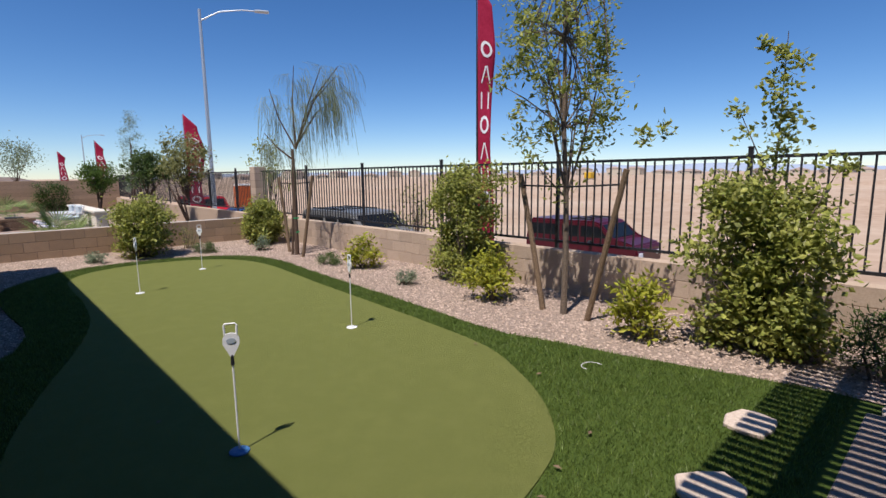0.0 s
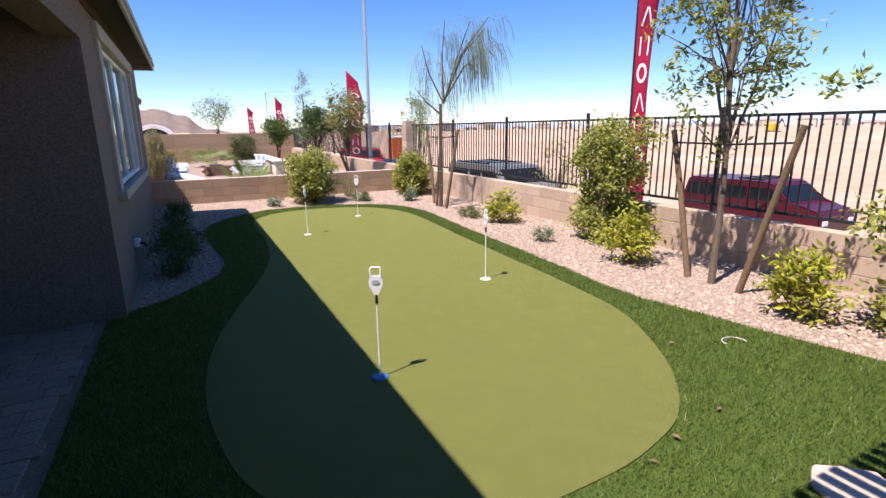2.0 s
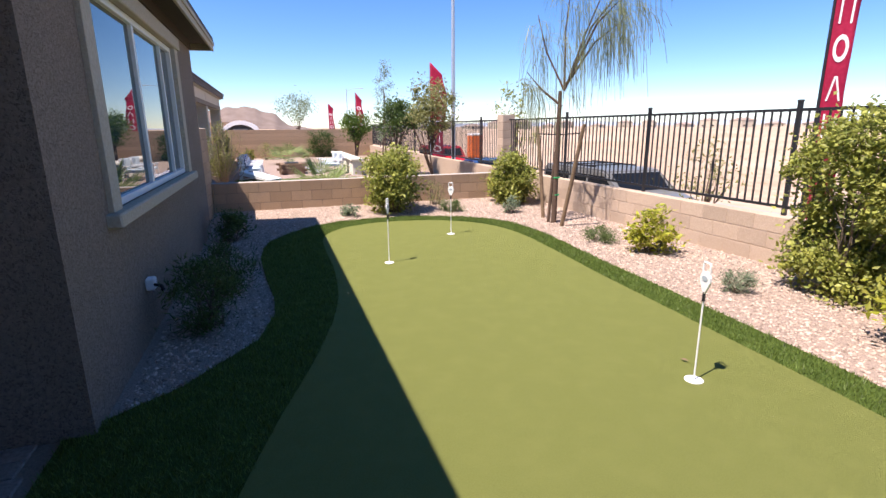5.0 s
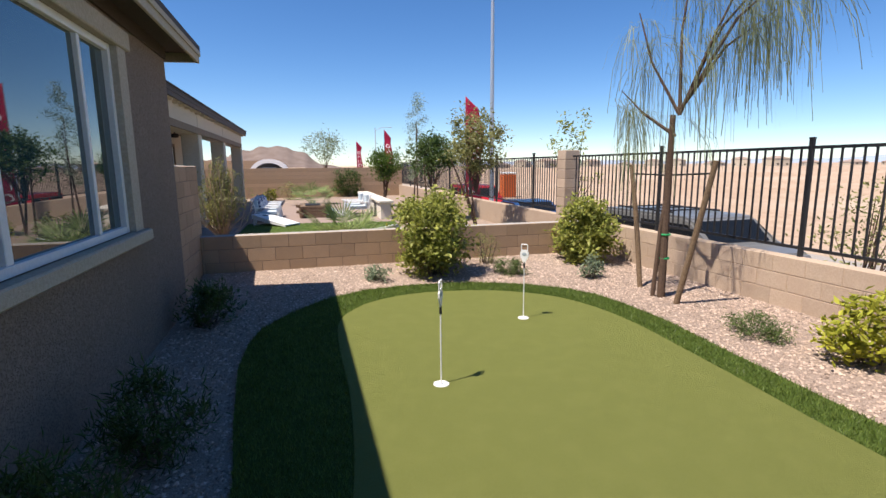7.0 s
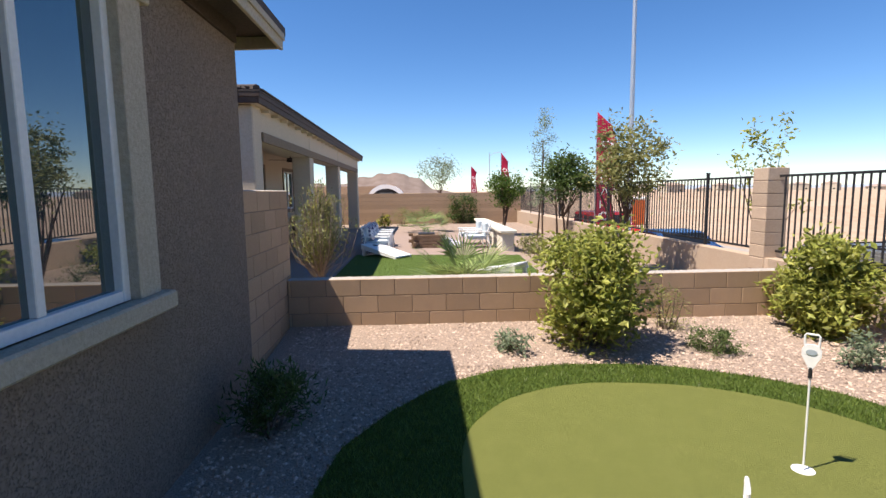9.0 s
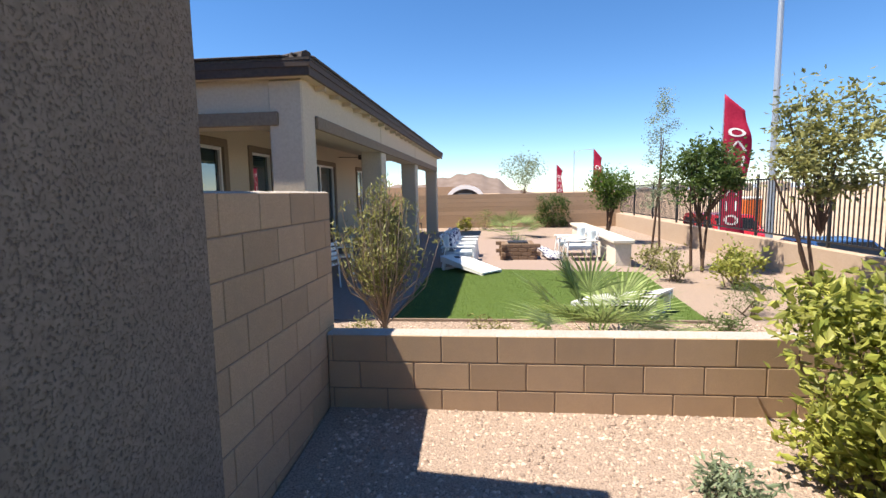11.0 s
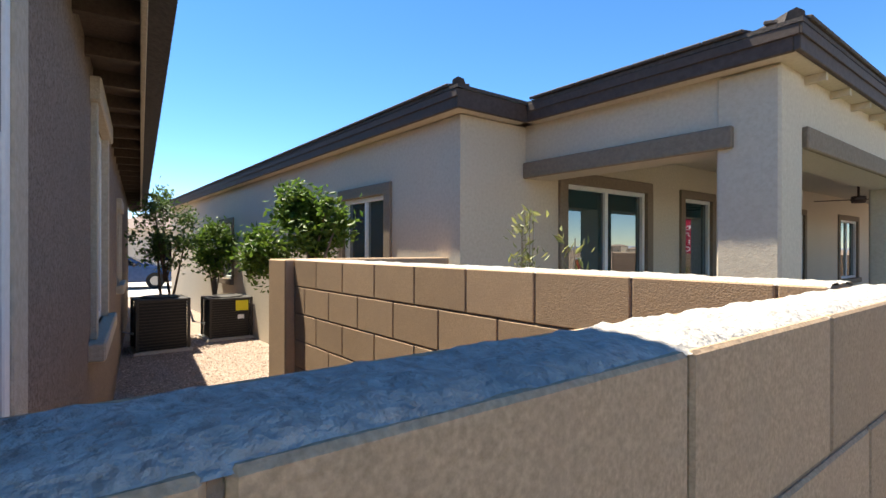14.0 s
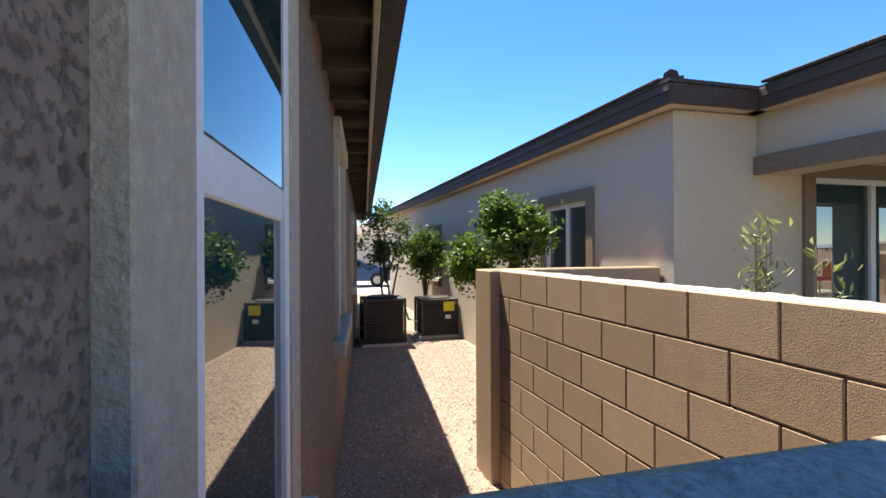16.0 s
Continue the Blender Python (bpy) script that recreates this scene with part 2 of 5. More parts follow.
def prism(bm, pts, axis, a, b):
    """Extrude a 2D outline along an axis from a to b."""
    def at(p, v):
        return (v, p[0], p[1]) if axis == "x" else (p[0], v, p[1]) if axis == "y" else (p[0], p[1], v)
    lo, hi = [bm.verts.new(at(p, a)) for p in pts], [bm.verts.new(at(p, b)) for p in pts]
    n = len(pts)
    bm.faces.new(lo[::-1]), bm.faces.new(hi)
    for i in range(n):
        bm.faces.new((lo[i], lo[(i + 1) % n], hi[(i + 1) % n], hi[i]))


def finish(name, bm, material, smooth=False):
    bmesh.ops.recalc_face_normals(bm, faces=bm.faces)
    me = bpy.data.meshes.new(name)
    bm.to_mesh(me)
    bm.free()
    me.materials.append(material)
    if smooth:
        me.polygons.foreach_set("use_smooth", [True] * len(me.polygons))
    return me


def part(name, bm, material, parent=None, label="", smooth=False):
    ob = new(name, finish(name, bm, material, smooth))
    if parent:
        ob.parent = parent
    return tagged(ob, label=label)


def thing(name, label, category, at=(0, 0, 0), rz=0.0, group="", kind=""):
    ob = new(name)
    ob.empty_display_size = 0.1
    ob.matrix_world = pose(*at, 0, 0, rz)
    return tagged(ob, label, category, group, kind)


def boxpart(name, parent, material, dims, bev=0.0, label=""):
    bm = bmesh.new()
    box(bm, *dims, bev)
    return part(name, bm, material, parent, label)


def boxes(name, parent, material, many, bev=0.0, label=""):
    bm = bmesh.new()
    for d in many:
        box(bm, *d, bev)
    return part(name, bm, material, parent, label)


def raw(name, verts, faces, material, parent=None, smooth=False):
    me = bpy.data.meshes.new(name)
    me.from_pydata(verts, [], faces)
    me.materials.append(material)
    if smooth:
        me.polygons.foreach_set("use_smooth", [True] * len(me.polygons))
    ob = new(name, me)
    if parent:
        ob.parent = parent
    return ob


def structure(ob, label, category):
    return tagged(ob, label, category, kind="structure")


def smooth_loop(pts, n=8):
    """A closed Catmull-Rom curve through points."""
    out, k = [], len(pts)
    for i in range(k):
        p0, p1, p2, p3 = (Vector(pts[(i + j) % k]) for j in (-1, 0, 1, 2))
        for s in range(n):
            t = s / n
            out.append(0.5 * ((2 * p1) + (p2 - p0) * t + (2 * p0 - 5 * p1 + 4 * p2 - p3) * t * t + (3 * p1 - p0 - 3 * p2 + p3) * t ** 3))
    return [(v.x, v.y) for v in out]


def inside(p, poly):
    x, y, c = p[0], p[1], False
    for (x0, y0), (x1, y1) in zip(poly, poly[1:] + poly[:1]):
        if (y0 > y) != (y1 > y) and x < (x1 - x0) * (y - y0) / (y1 - y0) + x0:
            c = not c
    return c

# ---- ground ----
XW = 5.9   # yard face of the retaining wall
OUT = -1.3  # level of the street beyond it
xs = [-2500, -400, -60, -20, 0, XW + 0.06, XW + 0.14, 9, 12, 20, 60, 200, 500, 1200, 3000]
ys = [-1500, -300, -60, -20, 0, 10, 20, 40, 80, 160, 320, 640, 1200, 2500, 4000]
gv, gf = [], []
for y in ys:
    for x in xs:
        z = 0.0 if x < XW + 0.1 else OUT
        if x > 20 and abs(x) < 400:
            z += 0.5 * noise.noise((x * 0.013, y * 0.013, 0))
        gv.append((x, y, z - 0.012))
for j in range(len(ys) - 1):
    for i in range(len(xs) - 1):
        a = j * len(xs) + i
        gf.append((a, a + 1, a + 1 + len(xs), a + len(xs)))
structure(raw("ground", gv, gf, GROUND), "flat tan desert dirt reaching the horizon", "ground")

GREEN_EDGE = smooth_loop([(-0.23, 2.86), (-0.15, 3.57), (0.09, 4.42), (0.46, 5.48), (0.72, 6.53), (0.82, 7.7), (0.82, 8.7), (0.88, 9.6), (1.17, 10.13), (1.55, 10.4), (2.0, 10.52), (2.5, 10.48), (2.92, 10.36), (3.3, 10.12), (3.62, 9.75), (3.8, 9.2), (3.85, 8.6), (3.81, 7.94), (3.75, 7.2), (3.68, 6.5), (3.62, 5.6), (3.55, 4.6), (3.49, 3.75), (3.36, 2.7), (3.07, 2.05), (2.74, 1.56), (2.35, 1.2), (1.95, 1.04), (1.5, 0.97), (0.8, 1.0), (0.2, 1.35), (-0.08, 1.75), (-0.2, 2.3)])
FRINGE = [(-1.0, -6), (-1.0, 4.8), (-0.46, 5.22), (0.0, 5.85), (0.13, 6.4), (0.13, 6.9), (0.05, 7.6), (-0.03, 8.57), (0.0, 9.15), (0.08, 9.6), (0.36, 10.1), (0.66, 10.49), (0.89, 10.7), (1.3, 10.93), (1.9, 11.03), (2.5, 11.0), (3.05, 10.85), (3.55, 10.56), (3.95, 10.2), (4.15, 9.8), (4.23, 9.3), (4.25, 8.64), (4.15, 7.64), (4.08, 6.8), (3.98, 5.17), (3.9, 4.14), (3.82, 3.29), (3.83, 2.81), (3.98, 2.22), (4.08, 1.67), (4.2, 1.21), (4.33, 0.7), (4.45, 0.2), (4.5, -6)]


def fillpoly(name, loop, z0, z1, material, holes=()):
    bm = bmesh.new()
    top = [bm.verts.new((*p, z1)) for p in loop]
    edges = [bm.edges.new((top[i], top[(i + 1) % len(top)])) for i in range(len(top))]
    for h in holes:
        hv = [bm.verts.new((*p, z1)) for p in h]
        edges += [bm.edges.new((hv[i], hv[(i + 1) % len(hv)])) for i in range(len(hv))]
    bmesh.ops.triangle_fill(bm, use_beauty=True, edges=edges)
    low = [bm.verts.new((*p, z0)) for p in loop]
    for i in range(len(top)):
        j = (i + 1) % len(top)
        bm.faces.new((low[i], low[j], top[j], top[i]))
    return part(name, bm, material)


# gravel beds of this yard and of the alley, one sheet under the turf
gravel = fillpoly("gravel_bed", [(-1.9, -6), (XW, -6), (XW, 12.38), (-0.94, 12.38), (-0.94, 4.74), (-1.9, 4.74)], -0.02, 0.0, GRAVEL)
structure(gravel, "pink-tan crushed gravel bed around the green", "gravel")
alley = fillpoly("gravel_alley", [(-40, 10.6), (-0.96, 10.6), (-0.96, 12.42), (-4.5, 12.42), (-4.5, 14.15), (-40, 14.15)], -0.02, 0.002, GRAVEL)
structure(alley, "pink-tan gravel side yard between two houses", "gravel")


def bank(x, y):
    """Height of the gravel, banked up gently against the low wall."""
    return 0.085 * min(1, max(0, (y - 11.15) / 1.2)) ** 1.4


nx, ny, gv, gf = 80, 18, [], []
for i in range(nx + 1):
    for j in range(ny + 1):
        x, y = -0.93 + (XW + 0.925) * i / nx, 11.1 + 1.262 * j / ny
        gv.append((x, y, bank(x, y) + 0.004 + 0.006 * noise.noise((x * 3, y * 3, 1)) * min(1, j / 4)))
for i in range(nx):
    for j in range(ny):
        q = i * (ny + 1) + j
        gf.append((q, q + ny + 1, q + ny + 2, q + 1))
structure(raw("gravel_bank", gv, gf, GRAVEL, smooth=True), "pink-tan gravel banked against the low wall", "gravel")
walkway = boxpart("walkway", None, PAVER, (1.5, -6, -0.02, 4.2, -0.08, 0.03), 0.01)
structure(walkway, "grey-brown paved walkway beside the lawn", "walkway")
fringe = fillpoly("fringe_turf", FRINGE, -0.01, 0.018, TURF)
structure(fringe, "dark green artificial lawn around the putting green", "lawn")
green = fillpoly("putting_green", GREEN_EDGE, 0.0, 0.03, GREEN)
structure(green, "smooth olive-green artificial putting green", "putting green")


def scatter(poly, n, rng, avoid=(), bounds=None):
    x0, x1 = min(p[0] for p in poly), max(p[0] for p in poly)
    y0, y1 = min(p[1] for p in poly), max(p[1] for p in poly)
    if bounds:
        x0, x1, y0, y1 = bounds
    out = []
    while len(out) < n:
        p = (rng.uniform(x0, x1), rng.uniform(y0, y1))
        if inside(p, poly) and not any(inside(p, a) for a in avoid):
            out.append(p)
    return out


def blades(name, pts, z, h, w, material, rng, label):
    v, f = [], []
    for x, y in pts:
        a, hh = rng.uniform(0, 6.283), h * rng.uniform(0.5, 1.25)
        lx, ly = rng.gauss(0, 0.4) * hh, rng.gauss(0, 0.4) * hh
        dx, dy = math.cos(a) * w, math.sin(a) * w
        i = len(v)
        v += [(x - dx, y - dy, z), (x + dx, y + dy, z), (x + lx, y + ly, z + hh)]
        f.append((i, i + 1, i + 2))
    ob = raw(name, v, f, material)
    return tagged(ob, label, "lawn", kind="stuff")


rng = random.Random(4)
blades("turf_blades", scatter(FRINGE, 125000, rng, [GREEN_EDGE], (-1.0, 4.5, 0.0, 11.1)), 0.016, 0.034, 0.0035, BLADE, rng, "short dark green artificial grass blades")


def pebbles(name, pts, level, lo, hi, rng, label):
    v, f = [], []
    for x, y in pts:
        z = level(x, y) if level else 0.0
        s, i, a = rng.uniform(lo, hi), len(v), rng.uniform(0, 6.28)
        sx, sy, sz = s * rng.uniform(0.7, 1.3), s * rng.uniform(0.7, 1.3), s * rng.uniform(0.45, 0.8)
        c, q = math.cos(a), math.sin(a)
        for px, py, pz in ((1, 0.1, 0), (0.1, 1, 0.1), (-1, 0, -0.1), (0, -1, 0), (0.1, 0, 1), (0, 0.1, -1)):
            px, py = px * sx, py * sy
            v.append((x + c * px - q * py, y + q * px + c * py, z + (pz + 0.35) * sz))
        f += [(i + a0, i + b0, i + c0) for a0, b0, c0 in ((0, 1, 4), (1, 2, 4), (2, 3, 4), (3, 0, 4), (1, 0, 5), (2, 1, 5), (3, 2, 5), (0, 3, 5))]
    return tagged(raw(name, v, f, PEBBLE), label, "gravel", kind="stuff")


pebbles("gravel_pebbles", scatter([(-0.78, -1), (XW, -1), (XW, 12.36), (-0.78, 12.36)], 42000, rng, [FRINGE]), bank, 0.006, 0.02, rng, "loose pink-tan gravel stones")
pebbles("alley_pebbles", scatter([(-12, 11.6), (-1.1, 10.8), (-1.1, 12.4), (-4.6, 12.45), (-4.6, 14.0), (-12, 14.0)], 24000, rng), None, 0.006, 0.019, rng, "loose pink-tan gravel stones in the side yard")

# ---- block walls ----
BL, BH, GAP = 0.406, 0.203, 0.008
block_mesh = {}


def block(parent, length, thick, height, m, material):
    """One chamfered block at a local pose; alike blocks share a mesh."""
    key = (round(length, 3), round(thick, 3), round(height, 3), material.name)
    if key not in block_mesh:
        bm = bmesh.new()
        box(bm, 0, 0, 0, length, thick, height, 0.004)
        block_mesh[key] = finish("block", bm, material)
    ob = new("block", block_mesh[key])
    ob.parent = parent
    ob.matrix_basis = m
    return ob


def block_wall(name, length, top, thick, at, rz, label, offset=0.0, material=BLOCK, base=0.0, cap=True):
    """Running-bond wall along its local x, courses counted down from the top."""
    w = thing(name, label, "wall", at, rz, kind="structure")
    boxpart("mortar_core", w, MORTAR if material is BLOCK else BLOCK2, (0.002, 0.006, base - 0.05, length - 0.002, thick - 0.006, top - 0.006))
    z, row = top, 0
    while z > base + 0.01:
        h = min(BH, z - base + 0.03)
        x = -((offset + (BL / 2 if row % 2 else 0)) % BL)
        while x < length - 0.01:
            a, b = max(x, 0), min(x + BL, length)
            if b - a > 0.03:
                block(w, b - a - GAP, thick, h - GAP, pose(a + GAP / 2, 0, z - h + GAP / 2), material)
            x += BL
        z, row = z - BH, row + 1
    if cap:
        n, v, f = int(length / 0.02), [], []
        for i in range(n + 1):
            for j in range(11):
                x, y = length * i / n, thick * j / 10
                e = min(j, 10 - j) / 2
                zz = top - 0.004 + min(1, e) * (0.008 + 0.005 * noise.noise((x * 9 + at[0], y * 14, at[1]))) + 0.006 * noise.noise((x * 38, y * 38, 3)) - 0.012 * max(0, noise.noise((x * 17, y * 21, 8)) - 0.25)
                if abs((x + offset) % BL - BL / 2) < 0.012:
                    zz -= 0.008
                v.append((x, 0.003 + (y - 0.003) * (thick - 0.006) / thick if 0 < j < 10 else (0.002 if j == 0 else thick - 0.002), max(zz, top - 0.003) if 0 < j < 10 else top - 0.007))
        for i in range(n):
            for j in range(10):
                a = i * 11 + j
                f.append((a, a + 11, a + 12, a + 1))
        raw("mortar_cap", v, f, CAPWASH, w, True)["label"] = "pale rough mortar wash along the top"
    return w


# low wall between the two yards, stepped down from the tall return wall
block_wall("wall_low", XW + 0.935, 0.65, 0.2, (-0.935, 12.36, 0), 0, "low tan concrete block wall with pale mortar top", 0.369)
# tall return wall from the house corner to the side wall
block_wall("wall_return", 1.81, 1.695, 0.15, (-0.94, 10.75, 0), 90, "head-high tan concrete block wall with rough mortar top", 0.139)
# side wall between the houses
block_wall("wall_side", 3.356, 1.7, 0.2, (-4.45, 12.41, 0), 0, "head-high tan concrete block wall between two houses", 0.004)
boxes("wall_side_pilaster", None, BLOCK, [(-4.83, 12.34, 0, -4.46, 12.66, 1.7)], 0.01)
structure(bpy.data.objects["wall_side_pilaster"], "tan block pilaster closing the side wall", "pilaster")
# retaining wall along the street
block_wall("wall_street", 15.9, 0.6, 0.2, (XW + 0.2, -2.0, 0), 90, "low pale tan block retaining wall under an iron fence", 0.1, BLOCK2, cap=False)
boxpart("wall_street_lower", None, BLOCK2, (XW + 0.01, -6, OUT - 0.05, XW + 0.19, 34, -0.03))
structure(bpy.data.objects["wall_street_lower"], "pale tan retaining wall face towards the street", "wall")
boxpart("wall_street_far", None, BLOCK2, (XW, 13.92, -0.05, XW + 0.2, 33, 0.6), 0.01)
structure(bpy.data.objects["wall_street_far"], "low pale tan block wall of the next yard", "wall")
boxpart("wall_street_near", None, BLOCK2, (XW, -6, -0.05, XW + 0.2, -2.02, 0.6), 0.01)
structure(bpy.data.objects["wall_street_near"], "low pale tan block wall beside the lawn", "wall")
pillar = thing("block_pillar", "pale tan block pillar at the corner of the iron fence", "pillar", (6.055, 14.0, 0))
for k in range(10):
    boxpart("block", pillar, BLOCK2, (-0.17, -0.17, k * 0.197, 0.17, 0.17, k * 0.197 + 0.191), 0.008)
boxpart("mortar_core", pillar, MORTAR, (-0.163, -0.163, -0.02, 0.163, 0.163, 1.965))
# back wall of the next yard
back = thing("wall_back", "tall tan block wall at the back of the next yard", "wall", (0, 0, 0), kind="structure")
boxpart("mortar_core", back, MORTAR, (-8, 32.82, -0.05, XW + 0.2, 32.98, 1.58))
for k in range(8):
    boxpart("block_course", back, BLOCK, (-8, 32.8, k * 0.2, XW + 0.2, 33.0, k * 0.2 + 0.192), 0.004)

# ---- iron fence ----
bm = bmesh.new()
box(bm, -0.009, -0.009, 0.68, 0.009, 0.009, 1.84)
picket = finish("picket", bm, IRON)
bm = bmesh.new()
box(bm, -0.024, -0.024, 0.56, 0.024, 0.024, 1.93, 0.004)
box(bm, -0.03, -0.03, 1.93, 0.03, 0.03, 1.952, 0.008)
post = finish("post", bm, IRON)


def fence_panel(y0, y1, x=6.08):
    p = thing("iron_fence_panel", "black iron picket fence panel on the low block wall", "fence", (x, y0, 0), group="iron fence panels")
    boxpart("top_rail", p, IRON, (-0.016, 0, 1.82, 0.016, y1 - y0, 1.855))
    boxpart("bottom_rail", p, IRON, (-0.016, 0, 0.68, 0.016, y1 - y0, 0.715))
    n = max(2, round((y1 - y0) / 0.115))
    for i in range(1, n):
        ob = new("picket", picket)
        ob.parent = p
        ob.location = (0, (y1 - y0) * i / n, 0)
    ob = new("post", post)
    ob.parent = p


for a, b in ((-3.6, -1.18), (-1.18, 1.27), (1.27, 3.72), (3.72, 6.19), (6.19, 8.68), (8.68, 11.14), (11.14, 13.83)):
    fence_panel(a, b)
fence_panel(14.17, 15.72)
for k in range(7):
    fence_panel(15.72 + k * 2.45, 15.72 + (k + 1) * 2.45)

# ---- this house ----
XH, YN, YS, TOP = -0.84, 10.7, 4.78, 3.0


def wall_with_hole(name, axis, pos, thick, a0, a1, z0, z1, holes, material):
    """A wall slab in the plane axis = pos, running a0..a1, with rectangular openings through it."""
    cuts = sorted({a0, a1, *[h[0] for h in holes], *[h[1] for h in holes]})
    zc = sorted({z0, z1, *[h[2] for h in holes], *[h[3] for h in holes]})
    bm = bmesh.new()
    for p, q in zip(cuts, cuts[1:]):
        run = None
        for r, s in zip(zc, zc[1:]):
            solid = not any(h[0] <= p and q <= h[1] and h[2] <= r and s <= h[3] for h in holes)
            if solid:
                if axis == "x":
                    box(bm, pos - thick, p, r, pos, q, s)
                else:
                    box(bm, p, pos - thick, r, q, pos, s)
    bmesh.ops.remove_doubles(bm, verts=bm.verts, dist=1e-4)
    inner = [f for f in bm.faces if sum(1 for g in bm.faces if g is not f and (g.calc_center_median() - f.calc_center_median()).length < 1e-5)]
    bmesh.ops.delete(bm, geom=inner, context="FACES")
    return part(name, bm, material)


WIN = (5.85, 9.06, 1.14, 2.65)
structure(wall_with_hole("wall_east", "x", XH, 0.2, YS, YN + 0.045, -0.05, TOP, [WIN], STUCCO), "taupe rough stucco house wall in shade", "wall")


def skew(ob):
    """The side wall stands a little off square: swing it about the house corner."""
    ob.matrix_world = pose(-0.8, YN, 0, 0, 0, -6.56) @ pose(0.8, -YN, 0) @ ob.matrix_world
    return ob


NWIN = (-2.17, -1.39, 1.12, 2.72)
NWIN2 = (-5.95, -4.75, 1.2, 2.72)
NWIN3 = (-9.6, -8.8, 1.3, 2.3)
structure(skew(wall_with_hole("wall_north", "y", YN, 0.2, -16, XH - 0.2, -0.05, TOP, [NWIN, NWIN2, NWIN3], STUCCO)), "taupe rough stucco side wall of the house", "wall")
structure(boxpart("wall_south", None, STUCCO, (-1.86, YS, -0.05, XH - 0.2, YS + 0.2, TOP)), "taupe stucco wall beside the covered patio", "wall")
structure(boxpart("wall_patio", None, STUCCO, (-2.05, -6, -0.05, -1.86, YS + 0.2, TOP)), "taupe stucco back wall of the covered patio", "wall")
structure(boxpart("wall_behind", None, STUCCO, (-2.05, -6.2, -0.05, 6, -6.0, 2.6)), "taupe wall closing the yard behind", "wall")
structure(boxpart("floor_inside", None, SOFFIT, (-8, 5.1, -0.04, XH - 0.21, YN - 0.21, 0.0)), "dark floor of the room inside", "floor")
structure(boxpart("wall_inside", None, STUCCO2, (-4.2, 5.1, 0, -4.1, YN - 0.21, TOP)), "cream inner wall of the room", "wall")


def window(name, axis, pos, hole, mull, label, sill=0.12, trim=TRIM, tw=0.2, rail=None, glass=GLASSM, ext=0.15, flush=0.0, head=0.06):
    """Window: vinyl frame, panes, mullions, raised stucco trim and sill. axis x: faces +x; axis -y / y: faces -y / +y."""
    a0, a1, z0, z1 = hole
    w = thing(name, label, "window", (0, 0, 0), kind="structure")

    def put(nm, material, a, b, z, zz, d0, d1, bev=0.004):
        if material in (VINYL, glass):
            d0, d1 = d0 + flush, d1 + flush
        if material is glass and flush:
            d0, d1 = d0 + 0.034, d1 + 0.034
        if axis == "x":
            return boxpart(nm, w, material, (pos + d0, a, z, pos + d1, b, zz), bev)
        s = 1 if axis == "y" else -1
        lo, hi = sorted((pos + s * d0, pos + s * d1))
        return boxpart(nm, w, material, (a, lo, z, b, hi, zz), bev)

    fw = 0.055
    put("window_frame", VINYL, a0 - 0.004, a0 + fw, z0 - 0.004, z1 + 0.004, -0.09, -0.017), put("window_frame", VINYL, a1 - fw, a1 + 0.004, z0 - 0.004, z1 + 0.004, -0.09, -0.017)
    put("window_frame", VINYL, a0 + fw, a1 - fw, z0 - 0.004, z0 + fw, -0.09, -0.021), put("window_frame", VINYL, a0 + fw, a1 - fw, z1 - fw, z1 + 0.004, -0.09, -0.021)
    edges = [a0 + fw]
    for m, mw in mull:
        put("mullion", VINYL, m - mw / 2, m + mw / 2, z0 + fw, z1 - fw, -0.085, -0.03)
        edges += [m - mw / 2, m + mw / 2]
    edges.append(a1 - fw)
    for p, q in zip(edges[::2], edges[1::2]):
        if rail:
            put("pane", glass, p, q, z0 + fw, rail - 0.042, -0.075, -0.067, 0)
            put("pane", glass, p, q, rail + 0.042, z1 - fw, -0.065, -0.057, 0)
            put("meeting_rail", VINYL, p, q, rail - 0.042, rail + 0.042, -0.085, -0.025)
        else:
            put("pane", glass, p, q, z0 + fw, z1 - fw, -0.07, -0.062, 0)
    if tw:
        put("trim", trim, a0 - tw, a0 + 0.004, z0, z1, -0.02, 0.035), put("trim", trim, a1 - 0.004, a1 + tw, z0, z1, -0.02, 0.035)
        put("trim", trim, a0 - tw - head, a1 + tw + head, z1 - 0.004, z1 + (0.15 if head else tw), -0.02, 0.06 if head else 0.035, 0.01)
    if sill:
        put("window_sill", trim, a0 - ext - tw, a1 + ext + tw, z0 - sill, z0, -0.1, 0.09, 0.012)
    return w


window("window_1", "x", XH, WIN, [(7.27, 0.07), (8.48, 0.05)], "three-pane white vinyl window with beige trim reflecting the yard", 0.1, ext=0.07)
skew(window("window_2", "y", YN, NWIN, [], "white vinyl single-hung window with pale trim", 0.13, ext=0.02, rail=1.985, tw=0.16, flush=0.045))
skew(window("window_3", "y", YN, NWIN2, [], "narrow white window with pale raised trim", 0.12, tw=0.12))
skew(window("window_4", "y", YN, NWIN3, [], "small white window with pale raised trim", 0.12, tw=0.1))

